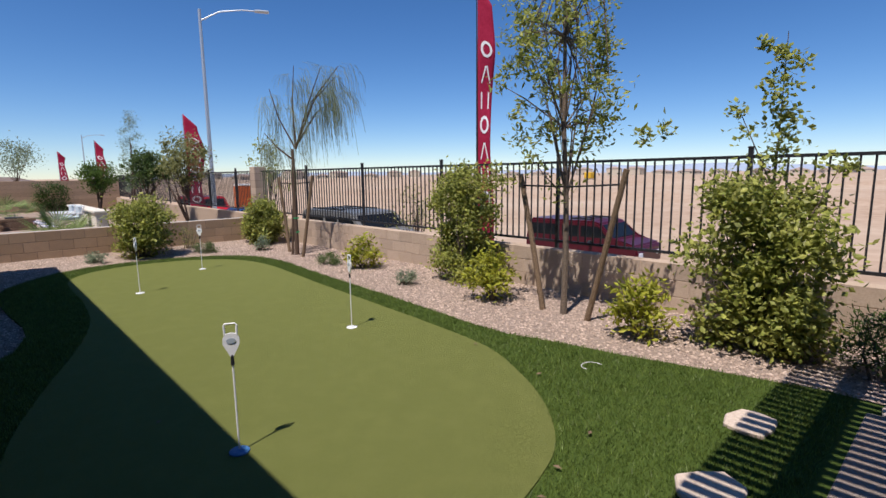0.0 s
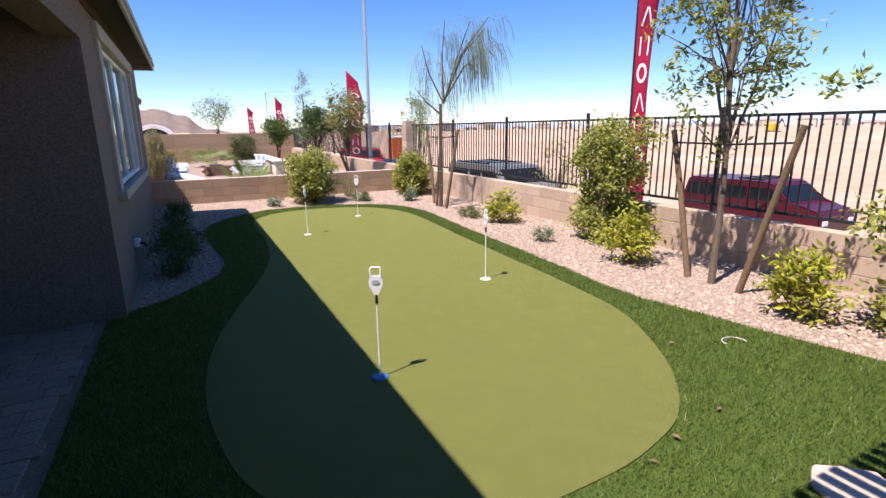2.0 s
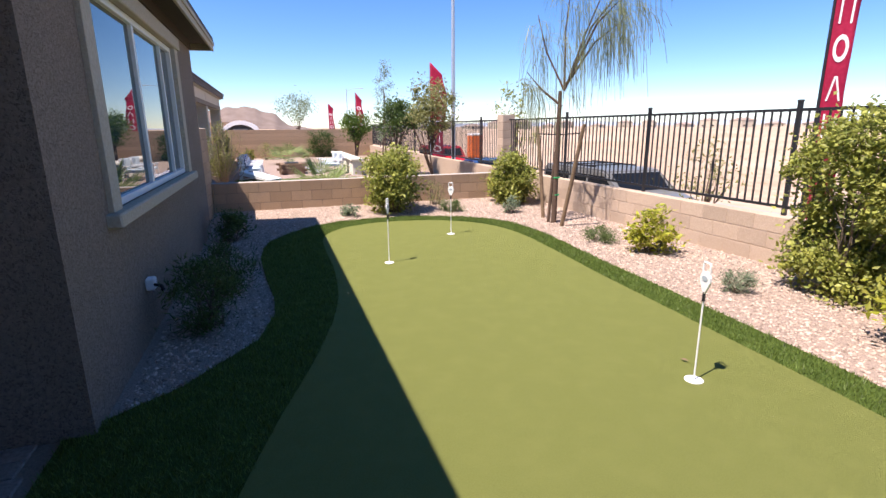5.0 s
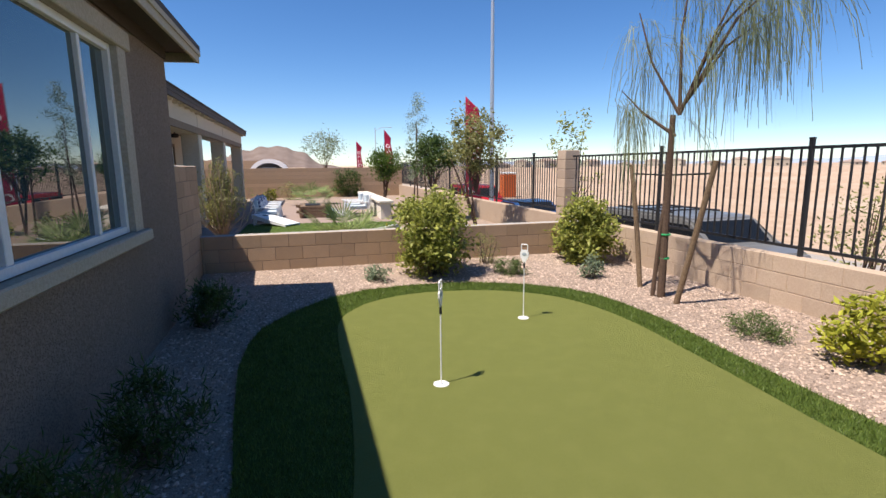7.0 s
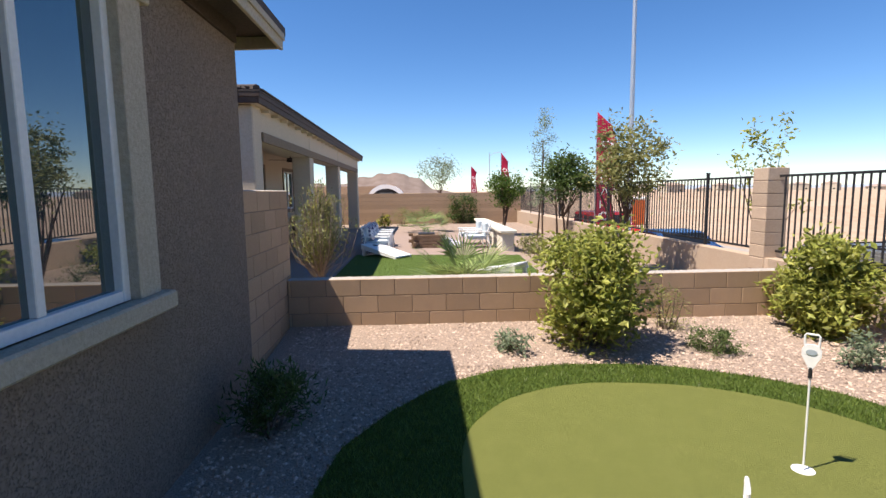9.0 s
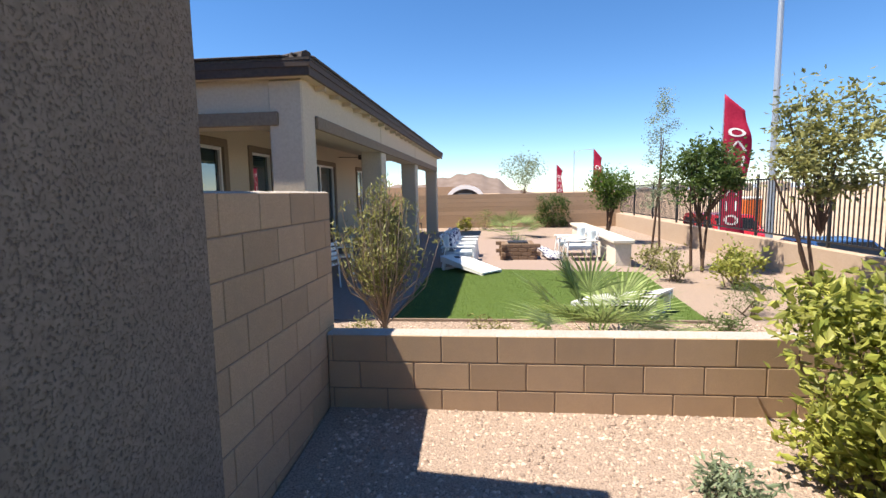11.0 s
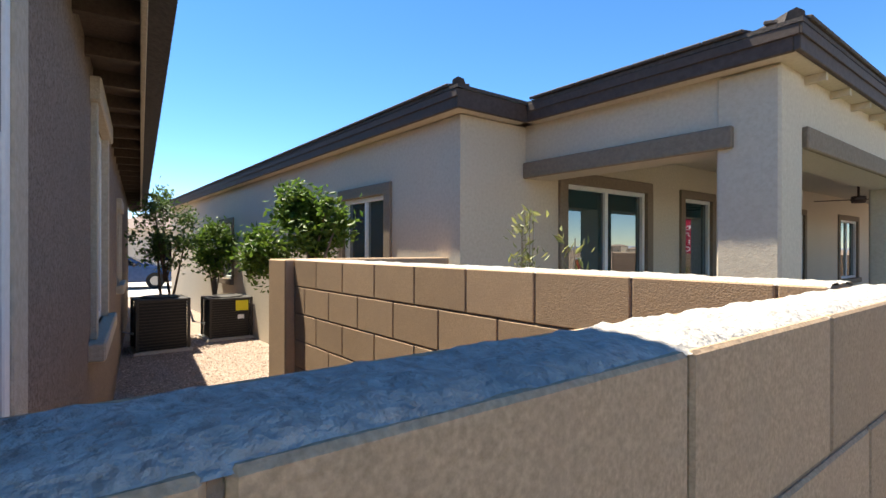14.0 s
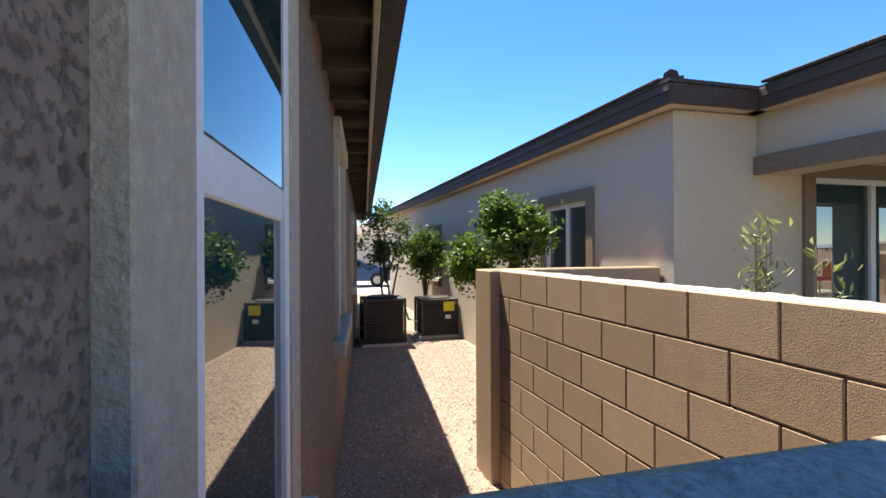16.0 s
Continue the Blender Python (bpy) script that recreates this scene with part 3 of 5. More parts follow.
# roof: hipped, dark tiles, dark soffit with rafters, pale fascia
EX, EY, EZ = -0.52, 11.0, 2.88
SK = 0.115  # slant of the side wall and its eave
roof = thing("roof", "dark flat-tile roof with pale fascia and brown soffit", "roof", kind="structure")
bm = bmesh.new()
slope = 0.33
EY2 = EY + 0.1  # the tiles lap over the side eave, lengthened to carry its shadow farther
A = [(-7, -6, EZ + 0.14 + slope * 6.56), (EX, -6, EZ + 0.14), (EX, EY2, EZ + 0.14), (-7, EY2 - 6.56, EZ + 0.14 + slope * 6.56)]
B = [(EX, EY2, EZ + 0.14), (-20, EY2 + SK * 19.5, EZ + 0.14), (-20, EY2 - 6.56 + SK * 19.5, EZ + 0.14 + slope * 6.56), (-7, EY2 - 6.56, EZ + 0.14 + slope * 6.56)]
for quad in (A, B):
    lo = [bm.verts.new((x, y, z)) for x, y, z in quad]
    hi = [bm.verts.new((x, y, z + 0.07)) for x, y, z in quad]
    bm.faces.new(lo[::-1]), bm.faces.new(hi)
    for i in range(4):
        bm.faces.new((lo[i], lo[(i + 1) % 4], hi[(i + 1) % 4], hi[i]))
part("roof_deck", bm, TILE, roof)
boxpart("fascia", roof, TRIM, (EX - 0.03, -6, EZ, EX, EY, EZ + 0.13), 0.004)
boxpart("fascia_strip", roof, TRIM, (EX, -6, EZ + 0.075, EX + 0.018, EY, EZ + 0.13), 0.003)
skew(boxpart("fascia", roof, TRIM, (-20, EY - 0.03, EZ, EX - 0.031, EY, EZ + 0.13), 0.004))
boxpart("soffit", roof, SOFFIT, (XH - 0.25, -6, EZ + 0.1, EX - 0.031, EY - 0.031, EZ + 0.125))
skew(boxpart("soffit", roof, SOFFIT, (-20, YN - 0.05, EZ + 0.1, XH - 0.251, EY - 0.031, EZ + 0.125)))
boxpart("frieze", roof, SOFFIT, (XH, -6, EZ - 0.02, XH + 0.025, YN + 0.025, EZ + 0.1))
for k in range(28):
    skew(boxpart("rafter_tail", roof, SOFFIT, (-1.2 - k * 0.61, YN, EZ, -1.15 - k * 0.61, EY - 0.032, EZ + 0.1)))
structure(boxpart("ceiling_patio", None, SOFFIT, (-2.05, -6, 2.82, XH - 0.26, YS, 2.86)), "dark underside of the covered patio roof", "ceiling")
structure(boxpart("patio_beam", None, STUCCO, (XH - 0.25, -6, 2.52, XH - 0.0, YS, 2.84)), "taupe stucco beam along the covered patio", "beam")

# pavers of the covered patio
floor_pav = thing("paver_floor", "grey-brown concrete paver floor of the covered patio", "paving", kind="structure")
boxpart("sand_bed", floor_pav, MORTAR, (-1.86, -6, -0.02, -1.0, YS, 0.008))
bm = bmesh.new()
box(bm, 0, 0, 0, 0.29, 0.142, 0.02, 0.004)
pav_a = finish("paver", bm, PAVER)
bm = bmesh.new()
box(bm, 0, 0, 0, 0.142, 0.142, 0.02, 0.004)
pav_b = finish("paver", bm, PAVER)
prng = random.Random(8)
y = YS - 0.15
while y > -0.2:
    x = -1.85 + prng.choice((0, -0.1))
    while x < -1.15:
        big = prng.random() < 0.65 and x < -1.3
        ob = new("paver", pav_a if big else pav_b)
        ob.parent = floor_pav
        ob.location = (max(x, -1.855), y, 0.003 + prng.uniform(0, 0.003))
        x += 0.297 if big else 0.149
    y -= 0.149
tap = thing("hose_tap", "white hose tap box on the stucco wall", "tap", (XH, 6.3, 0.45))
boxpart("body", tap, WHITE, (0, -0.05, -0.05, 0.07, 0.05, 0.05), 0.01)
bm = bmesh.new()
tube(bm, [(0.05, -0.03, 0), (0.12, -0.06, -0.01), (0.13, -0.06, -0.05)], [0.014, 0.014, 0.016], 8)
part("spout", bm, BLACK, tap)

# ---- the next house ----
NX, NY, NE = -4.5, 14.1, 3.11       # its near corner and eave height
PX0, PY0, PY1 = -2.07, 15.03, 29.8  # covered patio: east face and ends
SLIDE = (15.72, 17.45, 0.9, 2.56)
DOOR = (21.5, 23.7, 0.03, 2.52)
W3 = (26.2, 27.7, 1.05, 2.52)
D2 = (18.5, 19.4, 0.03, 2.56)
structure(wall_with_hole("wall_next_east", "x", NX, 0.2, NY, 31, -0.05, NE, [SLIDE, DOOR, W3, D2], STUCCO2), "cream stucco wall under the neighbouring patio roof", "wall")
SW1 = (-7.0, -5.9, 1.1, 2.44)
SW2 = (-13.3, -12.5, 1.1, 2.36)
structure(wall_with_hole("wall_next_south", "y", NY + 0.2, 0.2, -20, NX - 0.2, -0.05, NE, [SW1, SW2], STUCCO2), "cream stucco side wall of the neighbouring house", "wall")
window("window_5", "-y", NY, SW1, [(-6.45, 0.05)], "white sliding window with taupe raised trim", 0.13, TRIM2, 0.14, ext=0.0, head=0)
window("window_6", "-y", NY, SW2, [], "small white window with taupe raised trim", 0.13, TRIM2, 0.12, ext=0.0, head=0)
window("window_7", "x", NX, SLIDE, [(16.57, 0.07)], "white sliding window with taupe trim beside the patio", 0.13, TRIM2, 0.14, ext=0.0, head=0)
window("window_8", "x", NX, D2, [], "white patio door with dark glass", 0, TRIM2, 0.12, head=0)
window("window_9", "x", NX, DOOR, [(22.6, 0.07)], "white sliding glass door under the patio roof", 0, TRIM2, 0.12, head=0)
window("window_10", "x", NX, W3, [(26.95, 0.06)], "white sliding window under the patio roof", 0.12, TRIM2, 0.12, ext=0.0, head=0)
# inner walls behind the panes, coloured dark to stand for unlit rooms
structure(boxes("room_next", None, SOFFIT, [(NX - 3, NY + 0.25, 0, NX - 2.9, 30.8, NE), (-19, NY + 2.5, 0, NX - 3.1, NY + 2.6, NE)]), "inner walls of the neighbouring house coloured dark as unlit rooms", "wall")

patio = thing("patio_frame", "cream stucco patio columns carrying a beam with taupe band", "patio", kind="structure")
for y0 in (PY0, 19.4, 24.0, 29.38):
    boxpart("column", patio, STUCCO2, (PX0 - 0.43, y0 - 0.012, -0.05, PX0 + 0.012, y0 + 0.43, NE - 0.002), 0.02)
boxpart("beam", patio, STUCCO2, (PX0 - 0.4, PY0 + 0.02, 2.56, PX0, PY1 + 0.0, NE + 0.012))
boxpart("beam", patio, STUCCO2, (NX, PY0, 2.56, PX0 - 0.401, PY0 + 0.4, NE + 0.012))
boxpart("band", patio, TRIM2, (PX0 + 0.001, PY0 + 0.435, 2.55, PX0 + 0.05, PY1 - 0.4, 2.72), 0.01)
boxpart("band", patio, TRIM2, (NX + 0.001, PY0 - 0.05, 2.55, PX0 - 0.3, PY0 - 0.001, 2.72), 0.01)
structure(boxpart("ceiling_next", None, STUCCO2, (NX + 0.002, PY0 + 0.401, NE - 0.06, PX0 - 0.401, PY1 - 0.01, NE - 0.02)), "cream ceiling of the neighbouring patio", "ceiling")
fan = thing("ceiling_fan", "dark ceiling fan under the neighbouring patio roof", "ceiling fan", (-3.3, 22.5, NE - 0.06))
bm = bmesh.new()
tube(bm, [(0, 0, 0), (0, 0, -0.3)], [0.02, 0.02], 8)
lathe(bm, [(0.1, -0.42), (0.12, -0.36), (0.1, -0.3)], 16)
part("motor", bm, FASCIA, fan)
for k in range(4):
    b = boxpart("blade", fan, FASCIA, (0.1, -0.06, -0.365, 0.65, 0.06, -0.355))
    b.rotation_euler = (0, 0, k * 1.5708 + 0.3)

nroof = thing("roof_next", "dark tile hipped roof with dark brown fascia", "roof", kind="structure")
ov = 0.18
FZ0, FZ1 = NE, NE + 0.175
ex, ey = PX0 + ov, PY0 - ov
boxpart("fascia", nroof, FASCIA, (ex - 0.04, ey, FZ0, ex, PY1 + 0.5, FZ1), 0.006)
boxpart("fascia", nroof, FASCIA, (NX + ov, ey, FZ0, ex - 0.041, ey + 0.04, FZ1), 0.006)
boxpart("fascia", nroof, FASCIA, (NX + ov - 0.04, NY - ov, FZ0, NX + ov, ey + 0.039, FZ1), 0.006)
boxpart("fascia", nroof, FASCIA, (-20, NY - ov, FZ0, NX + ov - 0.041, NY - ov + 0.04, FZ1), 0.006)
for off, zz in ((0.016, 0.1),):
    boxpart("fascia_board", nroof, FASCIA, (ex, ey - off, FZ0 + zz, ex + off, PY1 + 0.5, FZ1 - 0.002), 0.003)
    boxpart("fascia_board", nroof, FASCIA, (NX + ov + off, ey - off, FZ0 + zz, ex - 0.001, ey - 0.0, FZ1 - 0.002), 0.003)
    boxpart("fascia_board", nroof, FASCIA, (-20, NY - ov - off, FZ0 + zz, NX + ov, NY - ov, FZ1 - 0.002), 0.003)
bm = bmesh.new()
box(bm, NX, PY0 - ov + 0.04, FZ0 + 0.01, ex - 0.041, PY1 + 0.4, FZ0 + 0.03)
box(bm, -20, NY - ov + 0.04, FZ0 + 0.01, NX + ov - 0.041, PY0, FZ0 + 0.03)
part("soffit", bm, STUCCO2, nroof)
for k in range(24):
    boxpart("rafter_tail", nroof, STUCCO2, (PX0 + 0.001, PY0 + 0.5 + k * 0.61, FZ0 - 0.05, ex - 0.042, PY0 + 0.55 + k * 0.61, FZ0 + 0.009))


def roof_plane(quad, th=0.03, name="roof_deck", parent=None, material=TILE):
    bm = bmesh.new()
    lo = [bm.verts.new(p) for p in quad]
    hi = [bm.verts.new((p[0], p[1], p[2] + th)) for p in quad]
    bm.faces.new(lo[::-1]), bm.faces.new(hi)
    n = len(quad)
    for i in range(n):
        bm.faces.new((lo[i], lo[(i + 1) % n], hi[(i + 1) % n], hi[i]))
    return part(name, bm, material, parent)


s2, run = 0.2, 7.0
e1x, e1y, e2x, e2y = ex + 0.02, ey - 0.02, NX + ov + 0.02, NY - ov - 0.02
rz = FZ1 + s2 * run
roof_plane([(e1x, e1y, FZ1), (e1x, PY1 + 0.55, FZ1), (e1x - run, PY1 - 5, rz), (e1x - run, e1y + run, rz)], parent=nroof)
roof_plane([(-20, e2y, FZ1 + 0.002), (e2x, e2y, FZ1 + 0.002), (e2x - run, e2y + run, rz), (-20, e2y + run, rz)], parent=nroof)
roof_plane([(e2x, e2y, FZ1 + 0.001), (e2x, e1y + 0.01, FZ1 + 0.001), (e1x, e1y, FZ1 + 0.001), (e1x - run, e1y + run, rz + 0.001), (e2x - run, e2y + run, rz + 0.001)], parent=nroof)
bm = bmesh.new()
for (cx, cy) in ((e1x, e1y), (e2x, e2y)):
    for k in range(16):
        t0 = k * 0.3
        a = Vector((cx - t0 - 0.06, cy + t0 + 0.06, FZ1 + s2 * t0 + 0.055))
        b = a + Vector((-0.34, 0.34, s2 * 0.34 + 0.015))
        tube(bm, [a, b], [0.068, 0.05], 7)
part("hip_tiles", bm, TILE, nroof)
# flat eave tiles along the fascia
bm = bmesh.new()
box(bm, 0, 0, 0, 0.28, 0.3, 0.028, 0.006)
eave_tile = finish("eave_tile", bm, TILE)
for k in range(53):
    for m in (pose(e1x + 0.02, e1y + 0.1 + k * 0.29, FZ1 + 0.034, 0, 0, 90), pose(e2x - 0.42 - k * 0.29, e2y - 0.02, FZ1 + 0.034), pose(e2x + 0.05 + k * 0.29, e1y - 0.02, FZ1 + 0.034) if k < 7 else None):
        if m:
            ob = new("eave_tile", eave_tile)
            ob.parent = nroof
            ob.matrix_basis = m @ pose(0, 0, 0, 11.3)
# short far return wall
structure(boxpart("wall_return_far", None, BLOCK, (-4.84, 12.665, -0.05, -4.66, 14.09, 1.7), 0.01), "tan block return wall of the next yard", "wall")

# next yard surfaces
structure(fillpoly("gravel_next", [(-4.4, 12.62), (-1.0, 12.62), (-1.0, 12.5), (XW, 12.5), (XW, 32.8), (-8, 32.8), (-8, 31.2), (NX, 31.2), (NX, 14.0), (-4.4, 14.0)], -0.02, 0.001, GRAVEL), "pink-tan gravel of the next yard", "gravel")
LAWN2 = [(-1.05, 15.27), (2.96, 15.3), (3.2, 19.1), (-1.0, 19.75)]
structure(fillpoly("lawn_next", LAWN2, 0.0, 0.03, mat("lawn_turf_light", (0.06, 0.105, 0.024), (0.105, 0.155, 0.04), 10, 0.9, 0.8, 160, spec=0.1, fine=0.9)), "bright green artificial lawn of the next yard", "lawn")
structure(fillpoly("paving_next", [(NX, 15.24), (-1.1, 15.24), (-1.04, 19.8), (3.2, 19.15), (3.2, 26), (NX, 31)], 0.0, 0.02, mat("paving_pinkish", (0.25, 0.185, 0.16), (0.35, 0.275, 0.24), 5, 0.9, 0.4, 50, c3=(0.3, 0.235, 0.205), spec=0.1)), "pinkish paver patio of the next yard", "paving")
structure(boxpart("lawn_edging", None, MORTAR, (-1.1, 15.22, 0.0, 2.98, 15.26, 0.035)), "thin brown lawn edging strip", "edging")
blades("lawn_next_blades", scatter(LAWN2, 30000, rng), 0.024, 0.022, 0.004, BLADE, rng, "short green artificial grass blades of the next lawn")
pebbles("next_pebbles", scatter([(-1.0, 12.6), (XW, 12.6), (XW, 15.2), (-4.2, 15.2), (-4.2, 12.65)], 18000, rng), None, 0.008, 0.02, rng, "loose gravel stones of the next yard")

# street and houses beyond
structure(boxpart("road", None, ASPHALT, (8.8, -200, OUT - 0.05, 16.5, 300, OUT + 0.01)), "pale sun-bleached asphalt street", "road")
structure(boxpart("pavement", None, CONCRETE, (6.5, -200, OUT - 0.05, 8.6, 300, OUT + 0.12), 0.01), "pale concrete pavement along the street", "pavement")
structure(boxpart("kerb", None, CONCRETE, (8.6, -200, OUT - 0.05, 8.8, 300, OUT + 0.13), 0.02), "pale concrete kerb", "kerb")
structure(boxpart("driveway_far", None, CONCRETE, (-60, 6, -0.03, -22, 30, 0.01)), "pale concrete street in front of the houses", "road")


def house_far(at, w, d, h, rz=0, wall=STUCCO2, roofm=TILE3, label="tan stucco house with pinkish tile roof"):
    o = thing("house", label, "house", at, rz, group="houses far off")
    boxpart("wall", o, wall, (-w / 2, -d / 2, -0.1, w / 2, d / 2, h))
    bm = bmesh.new()
    v = [bm.verts.new(p) for p in ((-w / 2 - 0.4, -d / 2 - 0.4, h), (w / 2 + 0.4, -d / 2 - 0.4, h), (w / 2 + 0.4, d / 2 + 0.4, h), (-w / 2 - 0.4, d / 2 + 0.4, h), (-w / 4, 0, h + d * 0.17), (w / 4, 0, h + d * 0.17))]
    for f in ((0, 1, 5, 4), (1, 2, 5), (2, 3, 4, 5), (3, 0, 4), (3, 2, 1, 0)):
        bm.faces.new([v[i] for i in f])
    part("roof", bm, roofm, o)
    for sx in (-1, 1):
        for k in (-0.3, 0.3):
            boxpart("window", o, CARGLASS, (k * w - 0.7, sx * (d / 2 + 0.01) - 0.02, 1.0, k * w + 0.7, sx * (d / 2 + 0.01) + 0.02, 2.2))
            boxpart("window", o, CARGLASS, (sx * (w / 2 + 0.01) - 0.02, k * d - 0.7, 1.0, sx * (w / 2 + 0.01) + 0.02, k * d + 0.7, 2.2))
    return o


house_far((-44, 22, 0), 14, 18, 3.0)
house_far((-44, 3, 0), 14, 14, 3.0)
hrng = random.Random(3)
for k in range(26):
    a = 0.28 + k * 0.047 + hrng.uniform(-0.01, 0.01)
    D = hrng.uniform(420, 620)
    house_far((math.sin(a) * D, math.cos(a) * D, OUT), 16, 12, hrng.choice((3, 3, 6)), hrng.uniform(0, 90))
# low dirt berms
for k, (x, y, lx, ly, h) in enumerate(((70, 60, 60, 9, 1.2), (95, 95, 90, 12, 1.6), (60, 25, 12, 60, 0.8), (120, 40, 20, 120, 1.4), (45, 110, 70, 14, 1.0))):
    v, f, n = [], [], 22
    for i in range(n + 1):
        for j in range(n + 1):
            u, w = i / n * 2 - 1, j / n * 2 - 1
            zz = h * max(0, 1 - u ** 4) * max(0, 1 - w * w) * (0.75 + 0.5 * noise.noise((u * 5 + k, w * 3, k)))
            v.append((x + u * lx, y + w * ly, OUT - 0.15 + zz))
    for i in range(n):
        for j in range(n):
            q = i * (n + 1) + j
            f.append((q, q + n + 1, q + n + 2, q + 1))
    structure(raw("berm", v, f, GROUND, smooth=True), "low graded dirt bank on the building land", "dirt bank")


def ridge(name, a0, a1, D, h, seed, material, label, n=120):
    v, f = [], []
    for i in range(n + 1):
        a = a0 + (a1 - a0) * i / n
        e = min(1, 4 * i / n, 4 * (1 - i / n))
        zz = h(i / n) * e * (0.85 + 0.35 * noise.noise((i * 0.13, seed, 0)))
        for q, (dd, k) in enumerate(((0.9, 0), (0.96, 0.6), (1.0, 1), (1.1, 0))):
            v.append((math.sin(a) * D * dd, math.cos(a) * D * dd, OUT - 2 + zz * k))
    for i in range(n):
        for q in range(3):
            b = i * 4 + q
            f.append((b, b + 4, b + 5, b + 1))
    structure(raw(name, v, f, material, smooth=True), label, "hill")


ridge("mesa_hill", -0.3, 0.09, 900, lambda u: 22 + 22 * math.exp(-((u - 0.64) / 0.17) ** 4), 2, HILL, "bare brown desert hill with a flat top")
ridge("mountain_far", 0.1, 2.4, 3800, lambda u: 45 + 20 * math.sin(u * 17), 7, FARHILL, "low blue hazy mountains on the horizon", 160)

# ---- planting ----
def leaves(name, clumps, n, size, material, parent, rng, aspect=0.5, up=0.2, label=""):
    """Folded leaf blades round clump centres (x, y, z, spread)."""
    v, f = [], []
    for _ in range(n):
        cx, cy, cz, s = rng.choice(clumps)
        p = Vector((cx + rng.gauss(0, s), cy + rng.gauss(0, s), max(0.02, cz + rng.gauss(0, s * 0.9))))
        d = Vector((rng.gauss(0, 1), rng.gauss(0, 1), rng.gauss(up, 0.7))).normalized()
        face = Vector((rng.gauss(-0.35, 0.8), rng.gauss(-0.2, 0.8), rng.gauss(0.9, 0.7)))  # blades turn towards the light
        w = d.cross(face).normalized()
        L = size * rng.uniform(0.6, 1.3)
        nrm = d.cross(w)
        i = len(v)
        v += [p, p + d * L * 0.45 + w * L * aspect * 0.5 + nrm * L * 0.08, p + d * L, p + d * L * 0.45 - w * L * aspect * 0.5 + nrm * L * 0.08]
        f += [(i, i + 1, i + 2), (i, i + 2, i + 3)]
    ob = raw(name, [tuple(q) for q in v], f, material, parent)
    if label:
        ob["label"] = label
    return ob


def stems(name, ends, material, parent, rng, r=0.012, base=(0, 0, 0), spread=0.05):
    for e in ends:
        bm = bmesh.new()
        b = Vector(base) + Vector((rng.gauss(0, spread), rng.gauss(0, spread), 0))
        e = Vector(e[:3])
        m = (b + e) / 2 + Vector((rng.gauss(0, 0.05), rng.gauss(0, 0.05), 0.03)) * (e - b).length
        tube(bm, [b, m, e], [r, r * 0.7, r * 0.3], 5, False)
        part(name, bm, material, parent)


def shrub(at, rx, ry, h, n, size, material, label, seed, name="shrub", clump=0.13, nclump=34, low=0.08, aspect=0.5, bark=BARK, boxy=False, up=0.2, group="", hollow=0.35):
    r = random.Random(seed)
    o = thing(name, label, "shrub", at, group=group)
    cl = []
    while len(cl) < nclump:
        x, y, z = r.uniform(-1, 1), r.uniform(-1, 1), r.uniform(0, 1)
        q = x * x + y * y
        if boxy:
            ok = max(abs(x), abs(y)) < 0.95
        else:
            prof = math.sin(math.pi * min(1, (z * 0.86 + 0.12))) ** 0.6
            ok = q < prof * prof and (q > hollow * prof * prof or z > 0.75 or r.random() < 0.25)
        if ok:
            k = 1 + 0.22 * r.uniform(-1, 1)
            cl.append((x * rx * 0.88 * k, y * ry * 0.88 * k, low + z * (h - low) * 0.93, clump * r.uniform(0.7, 1.2) * (rx + ry + h) / 2.2))
    stems("stem", cl[: max(8, nclump // 3)], bark, o, r, 0.012)
    leaves("foliage", cl, n, size, material, o, r, aspect, up)
    return o


def trunk_tree(at, pts, r0, r1, crown, n, size, material, label, seed, bark=BARK, aspect=0.5, name="tree", limbs=14, up=0.2, start=0.5):
    """pts: trunk line; crown: clump list (x, y, z, s) in local coordinates."""
    r = random.Random(seed)
    o = thing(name, label, "tree", at)
    bm = bmesh.new()
    k = len(pts)
    tube(bm, pts, [r0 + (r1 - r0) * i / (k - 1) for i in range(k)], 8)
    for c in crown[:limbs]:
        i = max(1, min(k - 1, int(k * r.uniform(start, 1.0))))
        b, e = Vector(pts[i]), Vector(c[:3])
        m = (b + e) / 2 + Vector((r.gauss(0, 0.06), r.gauss(0, 0.06), 0.08)) * (e - b).length
        tube(bm, [b, m, e], [r1 * 0.9, r1 * 0.55, r1 * 0.2], 5, False)
    part("trunk", bm, bark, o)
    leaves("crown", crown, n, size, material, o, r, aspect, up)
    return o


def cloud(r, n, cx, cy, cz, rx, ry, rzz, s):
    out = []
    while len(out) < n:
        x, y, z = (r.uniform(-1, 1) for _ in range(3))
        if 0.15 < x * x + y * y + z * z < 1:
            out.append((cx + x * rx, cy + y * ry, cz + z * rzz, s * r.uniform(0.6, 1.3)))
    return out


def stake_ob(at, top):
    bm = bmesh.new()
    t = Vector(top) - Vector(at)
    tube(bm, [(0, 0, -0.05), tuple(t * 0.5 + Vector((0.01, 0, 0))), tuple(t)], [0.036, 0.034, 0.031], 9)
    ob = new("tree_stake", finish("tree_stake", bm, STAKE))
    ob.location = at
    return tagged(ob, "rough brown wooden tree stake leaning outwards", "stake", "tree stakes")


def tie(a, b, z, green=False):
    bm = bmesh.new()
    tube(bm, [a, ((a[0] + b[0]) / 2, (a[1] + b[1]) / 2, a[2] - 0.01), b], [0.011] * 3, 6)
    ob = new("tree_tie", finish("tree_tie", bm, BLACK))
    return tagged(ob, "black twisted tree tie between stakes", "tree tie", "tree ties")


r = random.Random(21)
